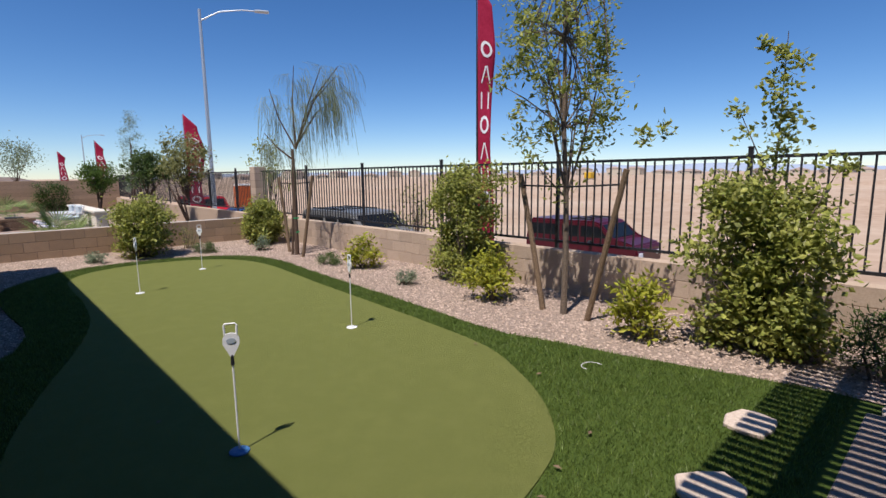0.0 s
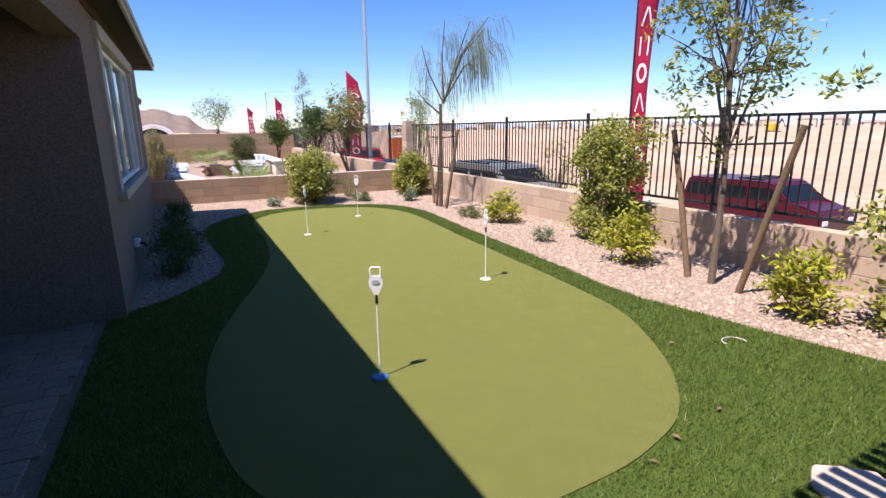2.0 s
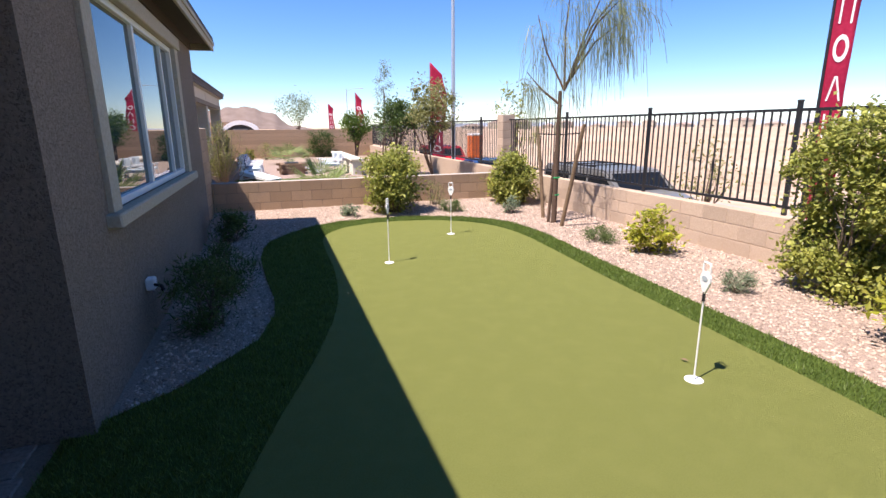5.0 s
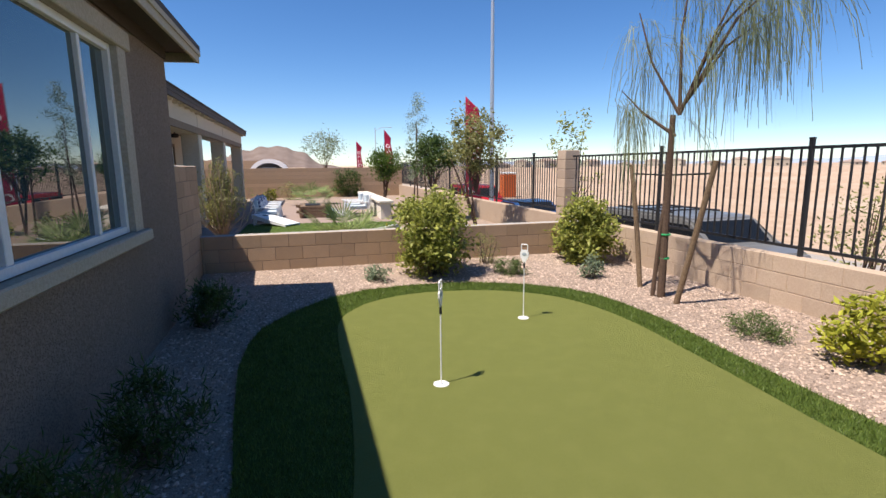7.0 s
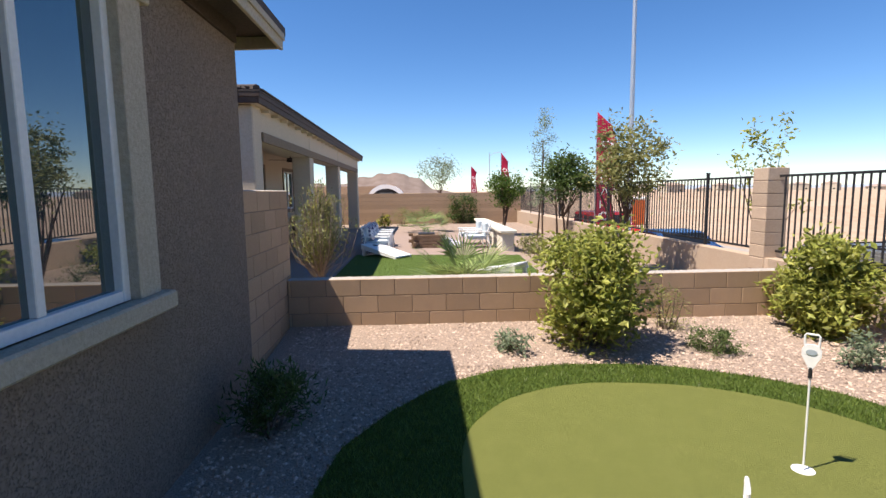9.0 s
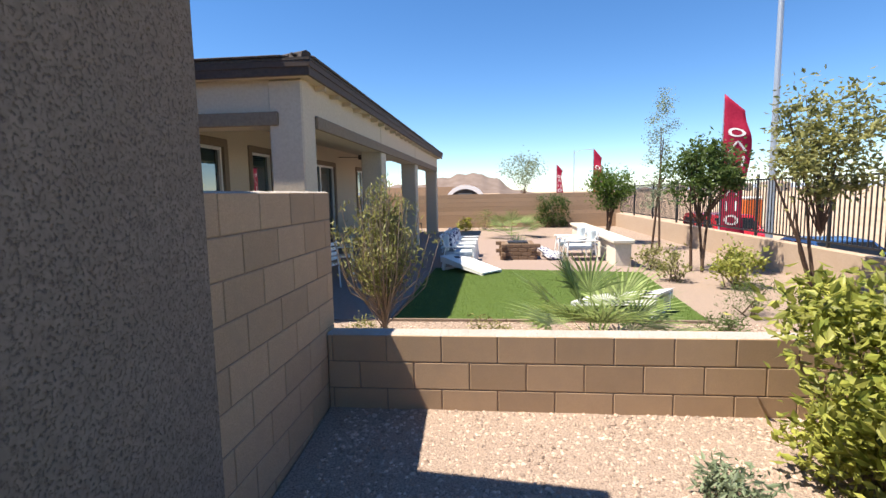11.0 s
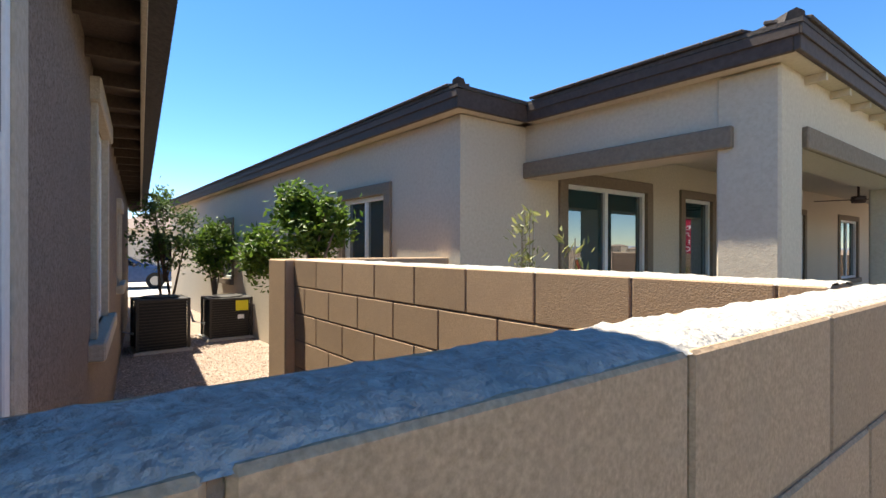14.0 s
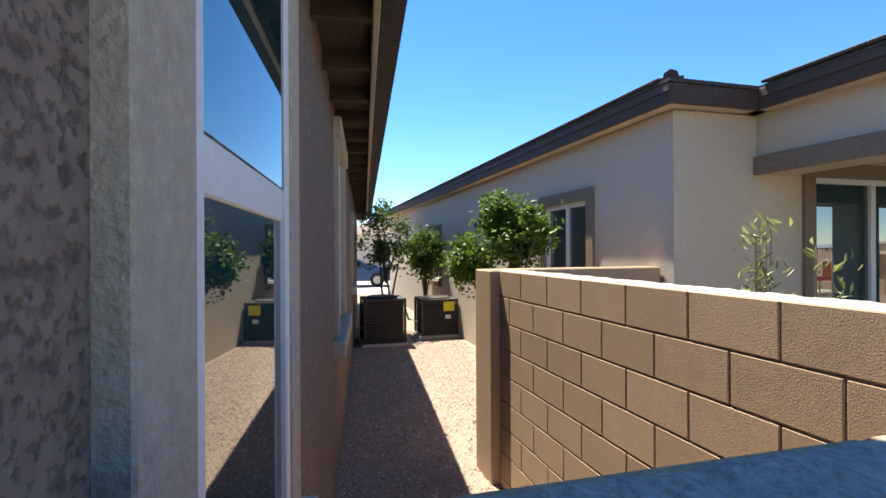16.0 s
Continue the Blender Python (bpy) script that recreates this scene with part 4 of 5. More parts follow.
# young oak-like tree between two stakes
crownA = cloud(r, 80, -0.05, 0.15, 2.85, 0.72, 0.78, 1.2, 0.075) + [(0.15, -1.05, 2.1, 0.05), (0.1, -0.85, 2.05, 0.05), (-0.2, 0.95, 1.75, 0.07), (0, 0.85, 1.6, 0.08), (0.0, 0.1, 1.5, 0.12), (0.1, 0.05, 3.9, 0.15), (-0.1, 0.3, 3.7, 0.15)]
trunk_tree((4.92, 2.83, 0), [(0, 0, -0.05), (0.02, 0.0, 0.7), (0.0, 0.0, 1.4), (-0.03, 0.03, 2.2), (-0.02, 0.05, 3.2), (0, 0.1, 4.1)], 0.042, 0.014, crownA, 4600, 0.075, L_SHRUB, "young staked tree with sparse yellow-green leaves", 5, aspect=0.42, limbs=60, start=0.4)
stake_ob((4.92, 3.12, 0), (4.92, 3.5, 1.68))
stake_ob((4.88, 2.5, 0), (4.88, 2.08, 1.72))
tie((4.92, 3.44, 1.54), (4.88, 2.14, 1.56), 1.5)
# weeping tree between two stakes
o = thing("weeping_tree", "young weeping tree with fine grey-green drooping foliage", "tree", (4.88, 9.5, 0))
bm = bmesh.new()
tube(bm, [(0, 0, -0.05), (0.02, 0.02, 0.8), (0.03, 0.03, 1.6), (0.05, 0.05, 2.25)], [0.05, 0.045, 0.04, 0.032], 8)
tube(bm, [(-0.08, 0.06, -0.05), (-0.02, 0.05, 0.9), (0.04, 0.01, 1.7)], [0.03, 0.028, 0.02], 7)
limbs = [((0.1, 0, 2.25), (0.25, -0.3, 3.1), (0.45, -0.55, 3.85)), ((0.1, 0, 2.25), (-0.1, 0.3, 2.9), (-0.2, 0.45, 3.5)), ((0.12, 0, 2.3), (0.35, -0.3, 3.2), (0.75, -0.75, 3.9)), ((0.06, 0, 2.0), (-0.15, 0.35, 2.3), (-0.3, 0.6, 2.6)), ((0.1, 0, 2.3), (0.25, -0.6, 3.2), (0.45, -1.1, 3.6)), ((0.1, 0, 2.3), (0.5, -0.2, 3.0), (0.95, -0.5, 3.4)), ((0.1, 0, 2.3), (0.1, 0.05, 3.2), (0.15, 0.0, 3.95))]
for l3 in limbs:
    tube(bm, l3, [0.024, 0.016, 0.007], 6, False)
part("trunk", bm, BARKRED, o)
r = random.Random(77)
v, f = [], []
roots = []
for l3 in limbs:
    for _ in range(16):
        t = r.uniform(0.45, 1)
        p = Vector(l3[1]).lerp(Vector(l3[2]), max(0, t * 2 - 1)) if t > 0.5 else Vector(l3[0]).lerp(Vector(l3[1]), t * 2)
        roots.append(p + Vector((r.gauss(0, 0.12), r.gauss(0, 0.16), r.gauss(0, 0.08))))
for p in roots:
    dirx, diry, ln = r.gauss(0.12, 0.22), r.gauss(-0.15, 0.26), r.uniform(0.5, 1.35)
    for s in range(9):
        a0 = p + Vector((r.gauss(0, 0.05), r.gauss(0, 0.05), 0))
        dx, dy, L = dirx + r.gauss(0, 0.08), diry + r.gauss(0, 0.08), ln * r.uniform(0.5, 1.1)
        pts = [a0 + Vector((dx * u * (1.4 - u * 0.6), dy * u * (1.4 - u * 0.6), 0.1 * u - L * u * u)) for u in (0, 0.35, 0.7, 1.0)]
        w = 0.0022
        wx, wy = r.choice(((w, 0), (0, w), (w, w), (w, -w)))
        i = len(v)
        for q in pts:
            v += [(q.x - wx, q.y - wy, q.z), (q.x + wx, q.y + wy, q.z)]
        for k in range(3):
            f.append((i + 2 * k, i + 2 * k + 1, i + 2 * k + 3, i + 2 * k + 2))
raw("crown", v, f, L_WEEP, o)["label"] = "fine drooping grey-green foliage"
stake_ob((4.97, 10.02, 0), (4.95, 10.32, 1.66)), stake_ob((4.85, 9.2, 0), (5.0, 8.9, 1.7))
tie((4.95, 10.29, 1.54), (4.99, 8.94, 1.56), 1.5)
for z in (0.5, 0.8):
    bm = bmesh.new()
    lathe(bm, [(0.06, z - 0.012), (0.064, z), (0.06, z + 0.012)], 12, (4.91, 9.52, 0))
    tagged(new("tree_band", finish("tree_band", bm, mat("green_tape", (0.02, 0.3, 0.1), (0.03, 0.36, 0.13), 6, 0.6))), "bright green tape round the trunk", "tape", "green tapes")

# espaliered vines and shrubs along the street wall
shrub((5.45, 5.05, 0), 0.27, 0.64, 1.86, 13000, 0.058, L_SHRUB, "dense climbing shrub trained tall against the fence", 31, "climbing_shrub", 0.08, 70, 0.1, 0.6, boxy=True)
o = shrub((5.15, 0.8, 0), 0.36, 0.52, 1.62, 13000, 0.066, L_SHRUB, "large leafy climbing shrub with a tall leading shoot", 32, "climbing_shrub", 0.1, 60, 0.1, 0.62, boxy=True)
rr = random.Random(9)
top = [(0.1 + rr.gauss(0, 0.05), rr.gauss(0.0, 0.09) + 0.02, 1.7 + 0.07 * k, 0.085 - 0.0035 * k) for k in range(17)] + [(0.05, 0.3, 2.05, 0.06), (0.05, 0.36, 2.25, 0.04), (0.05, -0.38, 1.75, 0.06), (0.05, -0.5, 1.72, 0.05)]
leaves("leading_shoot", top, 900, 0.06, L_SHRUB, o, rr, 0.62)
stems("shoot_stem", [(0.1, 0.02, 2.9), (0.05, 0.35, 2.25), (0.05, -0.45, 1.72)], BARK, o, rr, 0.012, (0.05, 0, 0.4), 0.03)
shrub((4.82, 3.9, 0), 0.32, 0.32, 0.68, 1000, 0.085, L_BRIGHT, "bright yellow-green leafy shrub in gravel", 33, nclump=26, group="bright shrubs", aspect=0.42)
shrub((4.68, 1.78, 0), 0.3, 0.3, 0.62, 900, 0.085, L_BRIGHT, "bright yellow-green leafy shrub in gravel", 34, nclump=24, group="bright shrubs", aspect=0.42)
shrub((5.02, 7.2, 0), 0.32, 0.34, 0.62, 900, 0.085, L_BRIGHT, "bright yellow-green leafy shrub by the wall", 35, nclump=22, group="bright shrubs", aspect=0.42)
shrub((4.78, 8.0, 0), 0.25, 0.32, 0.2, 1500, 0.05, L_ROSEMARY, "low spreading green shrub in gravel", 36, "ground_shrub", 0.12, 26, 0.03, 0.16)
shrub((4.65, 5.5, 0), 0.17, 0.17, 0.24, 900, 0.045, L_GREY, "small grey-green mound shrub", 37, "ground_shrub", 0.12, 20, 0.03, 0.2)
shrub((2.42, 11.6, 0), 0.58, 0.54, 1.38, 7000, 0.085, L_SHRUB, "large rounded yellow-green shrub before the low wall", 38, nclump=60, aspect=0.45, clump=0.1)
shrub((5.15, 11.8, 0), 0.5, 0.5, 1.12, 6500, 0.085, L_SHRUB, "large rounded green shrub in the yard corner", 39, nclump=60, aspect=0.5, clump=0.1)
shrub((1.58, 11.47, 0), 0.2, 0.2, 0.24, 420, 0.06, L_GREY, "small sparse grey-green shrub in gravel", 40, "ground_shrub", 0.13, 14, 0.03, 0.35)
shrub((3.6, 11.3, 0), 0.28, 0.24, 0.25, 1400, 0.05, L_ROSEMARY, "low feathery green shrub in gravel", 41, "ground_shrub", 0.12, 22, 0.03, 0.2)
shrub((3.45, 12.02, 0), 0.24, 0.22, 0.62, 700, 0.04, L_OLIVE, "sparse twiggy olive shrub before the low wall", 42, "twiggy_shrub", 0.1, 40, 0.05, 0.3)
shrub((4.65, 10.75, 0), 0.16, 0.16, 0.34, 420, 0.06, L_GREY, "small grey-green shrub in gravel", 43, "ground_shrub", 0.13, 14, 0.03, 0.4)
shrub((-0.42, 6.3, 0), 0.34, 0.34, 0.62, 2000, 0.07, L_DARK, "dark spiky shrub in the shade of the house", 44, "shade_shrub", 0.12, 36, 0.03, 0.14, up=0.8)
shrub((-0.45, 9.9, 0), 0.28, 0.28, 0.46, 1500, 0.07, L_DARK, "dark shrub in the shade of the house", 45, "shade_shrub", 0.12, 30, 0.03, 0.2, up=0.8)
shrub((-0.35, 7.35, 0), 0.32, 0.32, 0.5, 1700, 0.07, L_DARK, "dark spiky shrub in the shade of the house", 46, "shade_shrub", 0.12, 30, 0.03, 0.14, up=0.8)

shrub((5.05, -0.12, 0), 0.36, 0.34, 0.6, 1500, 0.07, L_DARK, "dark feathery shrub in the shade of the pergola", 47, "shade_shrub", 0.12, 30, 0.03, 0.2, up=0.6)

# planting of the next yard
def upright(at, h, w, n, size, material, label, seed, name="upright_shrub", twigs=170):
    r = random.Random(seed)
    o = thing(name, label, "shrub", at)
    cl = []
    for _ in range(twigs):
        u = r.random() ** 0.85
        sp = w * (0.2 + 0.26 * math.sin(math.pi * min(1, u * 0.9 + 0.08)))
        cl.append((r.gauss(0, sp), r.gauss(0, sp), h * (0.36 + 0.6 * u * r.uniform(0.8, 1.06)), 0.05))
    bm = bmesh.new()
    tube(bm, [(0, 0, -0.03), (0.01, 0, 0.3 * h), (0, 0, 0.5 * h)], [0.018, 0.016, 0.012], 7)
    for c in cl:
        z0 = min(r.uniform(0.15, 0.42) * h, c[2] - 0.1)
        tube(bm, [(0, 0, z0), (c[0] * 0.75, c[1] * 0.75, (z0 + c[2]) / 2), (c[0] * 1.05, c[1] * 1.05, c[2] + 0.12)], [0.008, 0.006, 0.0035], 4, False)
    part("branching_stem", bm, TWIG, o)
    leaves("foliage", [(c[0] * k, c[1] * k, 0.36 * h + (c[2] + 0.06 - 0.36 * h) * k, 0.045) for c in cl for k in (0.35, 0.6, 0.8, 1.0)], n, size, material, o, r, 0.3, 1.2)
    return o


upright((-0.82, 13.8, 0), 1.74, 0.45, 6000, 0.058, L_OLIVE, "upright olive shrub with many fine twigs", 51)
upright((-3.0, 13.42, 0), 2.12, 0.14, 620, 0.07, L_OLIVE, "thin upright olive shrub behind the block wall", 52, twigs=16)
upright((-2.5, 13.25, 0), 1.88, 0.12, 420, 0.07, L_OLIVE, "thin upright olive shrub behind the block wall", 53, twigs=12)


def palm(at, h, n, label, seed, name="fan_palm"):
    r = random.Random(seed)
    o = thing(name, label, "palm", at)
    for k in range(n):
        a, el = r.uniform(0, 6.283), r.uniform(0.15, 1.25)
        d = Vector((math.cos(a) * math.cos(el), math.sin(a) * math.cos(el), math.sin(el)))
        side = Vector((-math.sin(a), math.cos(a), 0))
        L = h * r.uniform(0.4, 0.6)
        hub = d * L + Vector((0, 0, 0.08))
        v, f = [(0, 0, 0.06), tuple(side * 0.012 + Vector((0, 0, 0.06))), tuple(hub + side * 0.008), tuple(hub - side * 0.008)], [(0, 1, 2, 3)]
        for q in range(17):
            b = (q / 16 - 0.5) * 2.5
            e = (d * math.cos(b) + side * math.sin(b)).normalized()
            ll = h * 0.5 * (0.7 + 0.3 * math.cos(b)) * r.uniform(0.85, 1.1)
            w = d.cross(side).cross(e).normalized() * 0.016
            tip = hub + e * ll + Vector((0, 0, -0.1 * ll))
            i = len(v)
            v += [tuple(hub), tuple(hub + e * ll * 0.5 + w), tuple(tip), tuple(hub + e * ll * 0.5 - w)]
            f.append((i, i + 1, i + 2, i + 3))
        raw("frond", v, f, L_PALM, o)
    return o


palm((1.35, 14.0, 0), 1.18, 26, "green fan palm with spreading fronds behind the low wall", 61)
palm((0.9, 27.3, 0), 1.3, 22, "green fan palm before the back wall", 62)
shrub((-1.1, 14.1, 0), 0.34, 0.24, 0.32, 420, 0.05, L_OLIVE, "low sparse olive shrub in gravel", 63, "ground_shrub", 0.12, 18, 0.03, 0.3)
shrub((0.2, 14.4, 0), 0.32, 0.24, 0.28, 420, 0.05, L_OLIVE, "low sparse olive shrub in gravel", 64, "ground_shrub", 0.12, 18, 0.03, 0.3)
shrub((2.9, 14.7, 0), 0.3, 0.25, 0.28, 600, 0.05, L_ROSEMARY, "low green shrub in gravel", 65, "ground_shrub", 0.12, 18, 0.03, 0.3)
shrub((3.6, 15.6, 0), 0.35, 0.32, 0.6, 900, 0.05, L_ROSEMARY, "feathery green shrub in gravel", 66, "ground_shrub", 0.12, 26, 0.03, 0.2)
shrub((4.3, 17.6, 0), 0.4, 0.4, 0.75, 1100, 0.08, L_SHRUB, "leafy green shrub by the street wall", 67, nclump=30)
shrub((3.55, 18.2, 0), 0.3, 0.3, 0.6, 500, 0.07, L_OLIVE, "sparse olive shrub by the street wall", 68, nclump=20)
shrub((3.6, 19.7, 0), 0.3, 0.3, 0.55, 500, 0.07, L_OLIVE, "sparse olive shrub in gravel", 69, nclump=20)
shrub((3.0, 32.4, 0), 0.75, 0.3, 1.5, 2600, 0.09, L_DARK, "dark climbing shrub on the back wall", 70, "climbing_shrub", 0.1, 50, 0.1, 0.6, boxy=True)
shrub((-0.1, 31.2, 0), 0.55, 0.4, 0.95, 600, 0.07, L_OLIVE, "sparse reddish olive shrub before the back wall", 71, nclump=26)
shrub((-1.0, 30.6, 0), 0.4, 0.35, 0.6, 600, 0.09, L_BRIGHT, "bright green shrub before the back wall", 72, nclump=20)


def multi(at, n, h, crown, leaves_n, size, material, label, seed):
    r = random.Random(seed)
    o = thing("tree", label, "tree", at)
    for k in range(n):
        bm = bmesh.new()
        b = Vector((r.gauss(0, 0.12), r.gauss(0, 0.12), -0.03))
        t = Vector((r.gauss(0, 0.25), r.gauss(0, 0.25), h * r.uniform(0.75, 0.95)))
        tube(bm, [b, b.lerp(t, 0.5) + Vector((r.gauss(0, 0.04), r.gauss(0, 0.04), 0)), t], [0.035, 0.026, 0.012], 6, False)
        part("trunk", bm, BARKRED, o)
    for c in crown[:14]:
        bm = bmesh.new()
        tube(bm, [(0, 0, h * 0.5), (c[0] * 0.5, c[1] * 0.5, (h * 0.5 + c[2]) / 2), c[:3]], [0.014, 0.01, 0.004], 5, False)
        part("branch", bm, BARKRED, o)
    leaves("crown", crown, leaves_n, size, material, o, r, 0.45)
    return o


r = random.Random(5)
multi((4.4, 19.4, 0), 3, 1.9, cloud(r, 36, 0, 0, 1.95, 0.62, 0.62, 0.62, 0.14), 4600, 0.1, L_DARK, "multi-stemmed young tree with dense dark green crown", 81)
multi((4.75, 16.2, 0), 3, 2.0, cloud(r, 36, 0, 0, 2.25, 0.66, 0.7, 0.72, 0.13), 4200, 0.09, L_OLIVE, "multi-stemmed young tree with olive-yellow crown", 82)
multi((3.9, 25.0, 0), 4, 1.6, cloud(r, 30, 0, 0, 1.75, 0.62, 0.6, 0.55, 0.15), 3800, 0.1, L_CITRUS, "multi-stemmed young tree with bright green crown", 83)
multi((4.85, 23.4, 0), 2, 3.5, [(r.gauss(0, 0.3 - 0.16 * u), r.gauss(0, 0.3 - 0.16 * u), 1.2 + 3.1 * u, 0.1) for u in [i / 34 for i in range(34)]], 2800, 0.065, L_GREY, "thin tall young tree with sparse grey-green leaves", 84)
multi((7.1, 15.6, OUT), 2, 3.4, [(r.gauss(0, 0.22), r.gauss(0, 0.22), 2.6 + 1.6 * u, 0.1) for u in [i / 20 for i in range(20)]], 600, 0.1, L_SHRUB, "slim young street tree with sparse green leaves", 85)
multi((8.0, 9.3, OUT), 3, 2.2, cloud(r, 22, 0, 0, 2.0, 0.5, 0.6, 0.75, 0.14), 800, 0.07, L_OLIVE, "sparse olive street shrub beyond the fence", 86)
multi((2.5, 48, 0), 3, 2.8, cloud(r, 34, 0, 0, 3.3, 1.6, 1.4, 1.0, 0.3), 2200, 0.16, L_GREY, "airy grey-green desert tree beyond the back wall", 87)

# side yard trees and condensers
trunk = [(0, 0, 0), (0.02, 0, 0.6), (0, 0.02, 1.2)]
r = random.Random(15)
multi((-12.1, 12.7, 0), 3, 2.2, cloud(r, 30, 0, 0, 2.1, 0.55, 0.55, 0.8, 0.11), 2600, 0.1, L_DARK, "upright dark green young tree beside the condenser", 91)
trunk_tree((-12.5, 13.72, 0), trunk, 0.05, 0.03, cloud(r, 30, 0, 0, 1.8, 0.42, 0.34, 0.5, 0.1), 3000, 0.1, L_CITRUS, "round-headed green citrus tree in the side yard", 92, name="citrus_tree")
trunk_tree((-6.2, 13.28, 0), trunk, 0.045, 0.03, cloud(r, 34, 0, 0, 2.08, 0.4, 0.38, 0.4, 0.09) + cloud(r, 16, -0.42, -0.38, 1.74, 0.32, 0.26, 0.26, 0.08), 5200, 0.085, L_CITRUS, "dense bright green citrus tree beside the wall", 93, name="citrus_tree")


def condenser(at, w, d, h, tag):
    o = thing("ac_condenser", "dark grey louvred air-conditioning condenser on a pad", "condenser", at, group="condensers")
    boxpart("pad", o, CONCRETE, (-w / 2 - 0.06, -d / 2 - 0.06, -0.02, w / 2 + 0.06, d / 2 + 0.06, 0.05), 0.01)
    boxpart("coil", o, BLACK, (-w / 2 + 0.03, -d / 2 + 0.03, 0.05, w / 2 - 0.03, d / 2 - 0.03, h - 0.02))
    n = 16
    for k in range(n):
        z = 0.08 + (h - 0.14) * k / (n - 1)
        bm = bmesh.new()
        t = 0.014
        for b in ((-w / 2, -d / 2, z, w / 2, -d / 2 + 0.02, z + t), (-w / 2, d / 2 - 0.02, z, w / 2, d / 2, z + t), (-w / 2, -d / 2 + 0.02, z, -w / 2 + 0.02, d / 2 - 0.02, z + t), (w / 2 - 0.02, -d / 2 + 0.02, z, w / 2, d / 2 - 0.02, z + t)):
            box(bm, *b)
        part("louvre", bm, ACMETAL, o)
    for sx in (-1, 1):
        for sy in (-1, 1):
            boxpart("corner_post", o, ACMETAL, (sx * w / 2 - 0.022, sy * d / 2 - 0.022, 0.05, sx * w / 2 + 0.022, sy * d / 2 + 0.022, h), 0.004)
    bm = bmesh.new()
    box(bm, -w / 2 - 0.02, -d / 2 - 0.02, h - 0.04, w / 2 + 0.02, d / 2 + 0.02, h, 0.01)
    lathe(bm, [(0.3, h), (0.31, h + 0.02), (0.28, h + 0.03)], 20)
    part("top_panel", bm, ACMETAL, o)
    if tag:
        boxpart("rating_label", o, YELLOWTAG, (w / 2 + 0.002, d / 2 - 0.3, h - 0.26, w / 2 + 0.006, d / 2 - 0.06, h - 0.06), 0, "yellow rating label")
        boxpart("service_plate", o, WHITE, (w / 2 + 0.002, d / 2 - 0.26, h - 0.42, w / 2 + 0.006, d / 2 - 0.14, h - 0.34), 0, "white service plate")
    bm = bmesh.new()
    tube(bm, [(-0.1, -d / 2, 0.3), (-0.15, -d / 2 - 0.2, 0.35), (-0.2, -d / 2 - 0.3, 0.75)], [0.025] * 3, 8)
    part("pipe", bm, GALV, o)
    return o


condenser((-10.75, 12.42, 0), 0.72, 0.78, 0.92, False)
condenser((-11.35, 13.68, 0), 0.7, 0.76, 0.82, True)


# ---- practice flags on the green ----
def practice_flag(at, rz, blue):
    o = thing("practice_flag", "white practice putting flag with oval head in a " + ("blue cup cover" if blue else "white cup"), "golf flag", at, rz, group="practice putting flags")
    o.scale = (1.03, 1.03, 1.03)
    bm = bmesh.new()
    tube(bm, [(0, 0, 0.005), (0, 0, 0.58)], [0.0055, 0.0055], 8)
    part("rod", bm, WHITE, o)
    bm = bmesh.new()
    tube(bm, [(0, 0, 0.54), (0, 0, 0.6)], [0.011, 0.009], 8)
    part("collar", bm, BLACK, o)
    bm = bmesh.new()
    pts = [(0.0, 0.575), (0.028, 0.63), (0.045, 0.665), (0.045, 0.7), (0.03, 0.725), (0.0, 0.732), (-0.03, 0.725), (-0.045, 0.7), (-0.045, 0.665), (-0.028, 0.63)]
    prism(bm, pts, "y", -0.006, 0.006)
    part("head", bm, WHITE, o)
    bm = bmesh.new()
    for sy in (-0.0085, 0.0085):
        pts2 = [(0.026 * math.cos(a), 0.686 + 0.016 * math.sin(a)) for a in [k * 0.524 for k in range(12)]]
        prism(bm, pts2, "y", sy - 0.001, sy + 0.001)
    part("emblem", bm, EMBLEM, o, "grey oval emblem")
    bm = bmesh.new()
    tube(bm, [(0.032, 0, 0.72), (0.034, 0, 0.775), (0.028, 0, 0.785), (-0.028, 0, 0.785), (-0.034, 0, 0.775), (-0.032, 0, 0.72)], [0.006] * 6, 6)
    part("handle", bm, WHITE, o)
    bm = bmesh.new()
    if blue:
        lathe(bm, [(0.058, 0), (0.058, 0.008), (0.045, 0.016), (0.012, 0.02)], 24)
        part("cup_cover", bm, BLUE, o, "blue plastic cup cover")
    else:
        lathe(bm, [(0.058, 0), (0.058, 0.004), (0.05, 0.006), (0.045, 0.003)], 24)
        part("cup_ring", bm, WHITE, o)
    return o


practice_flag((0.88, 2.48, 0.03), -24, True)
practice_flag((2.77, 4.14, 0.03), 80, False)
practice_flag((1.51, 7.765, 0.03), 60, False)
practice_flag((2.81, 9.12, 0.03), -44, False)

# stepping stones and the slatted pergola whose shadow falls on them
def stepping_stone(at, w, d, seed):
    r = random.Random(seed)
    bm = bmesh.new()
    pts = [(w * math.cos(k * 0.785) * r.uniform(0.85, 1.15), d * math.sin(k * 0.785) * r.uniform(0.85, 1.15)) for k in range(8)]
    prism(bm, pts, "z", 0.0, 0.04)
    bmesh.ops.bevel(bm, geom=list(bm.edges), offset=0.01, segments=1, affect="EDGES")
    ob = new("stepping_stone", finish("stepping_stone", bm, FLAG_STONE))
    ob.location = (*at, 0.014)
    return tagged(ob, "pale irregular flagstone set in the lawn", "stepping stone", "stepping stones")


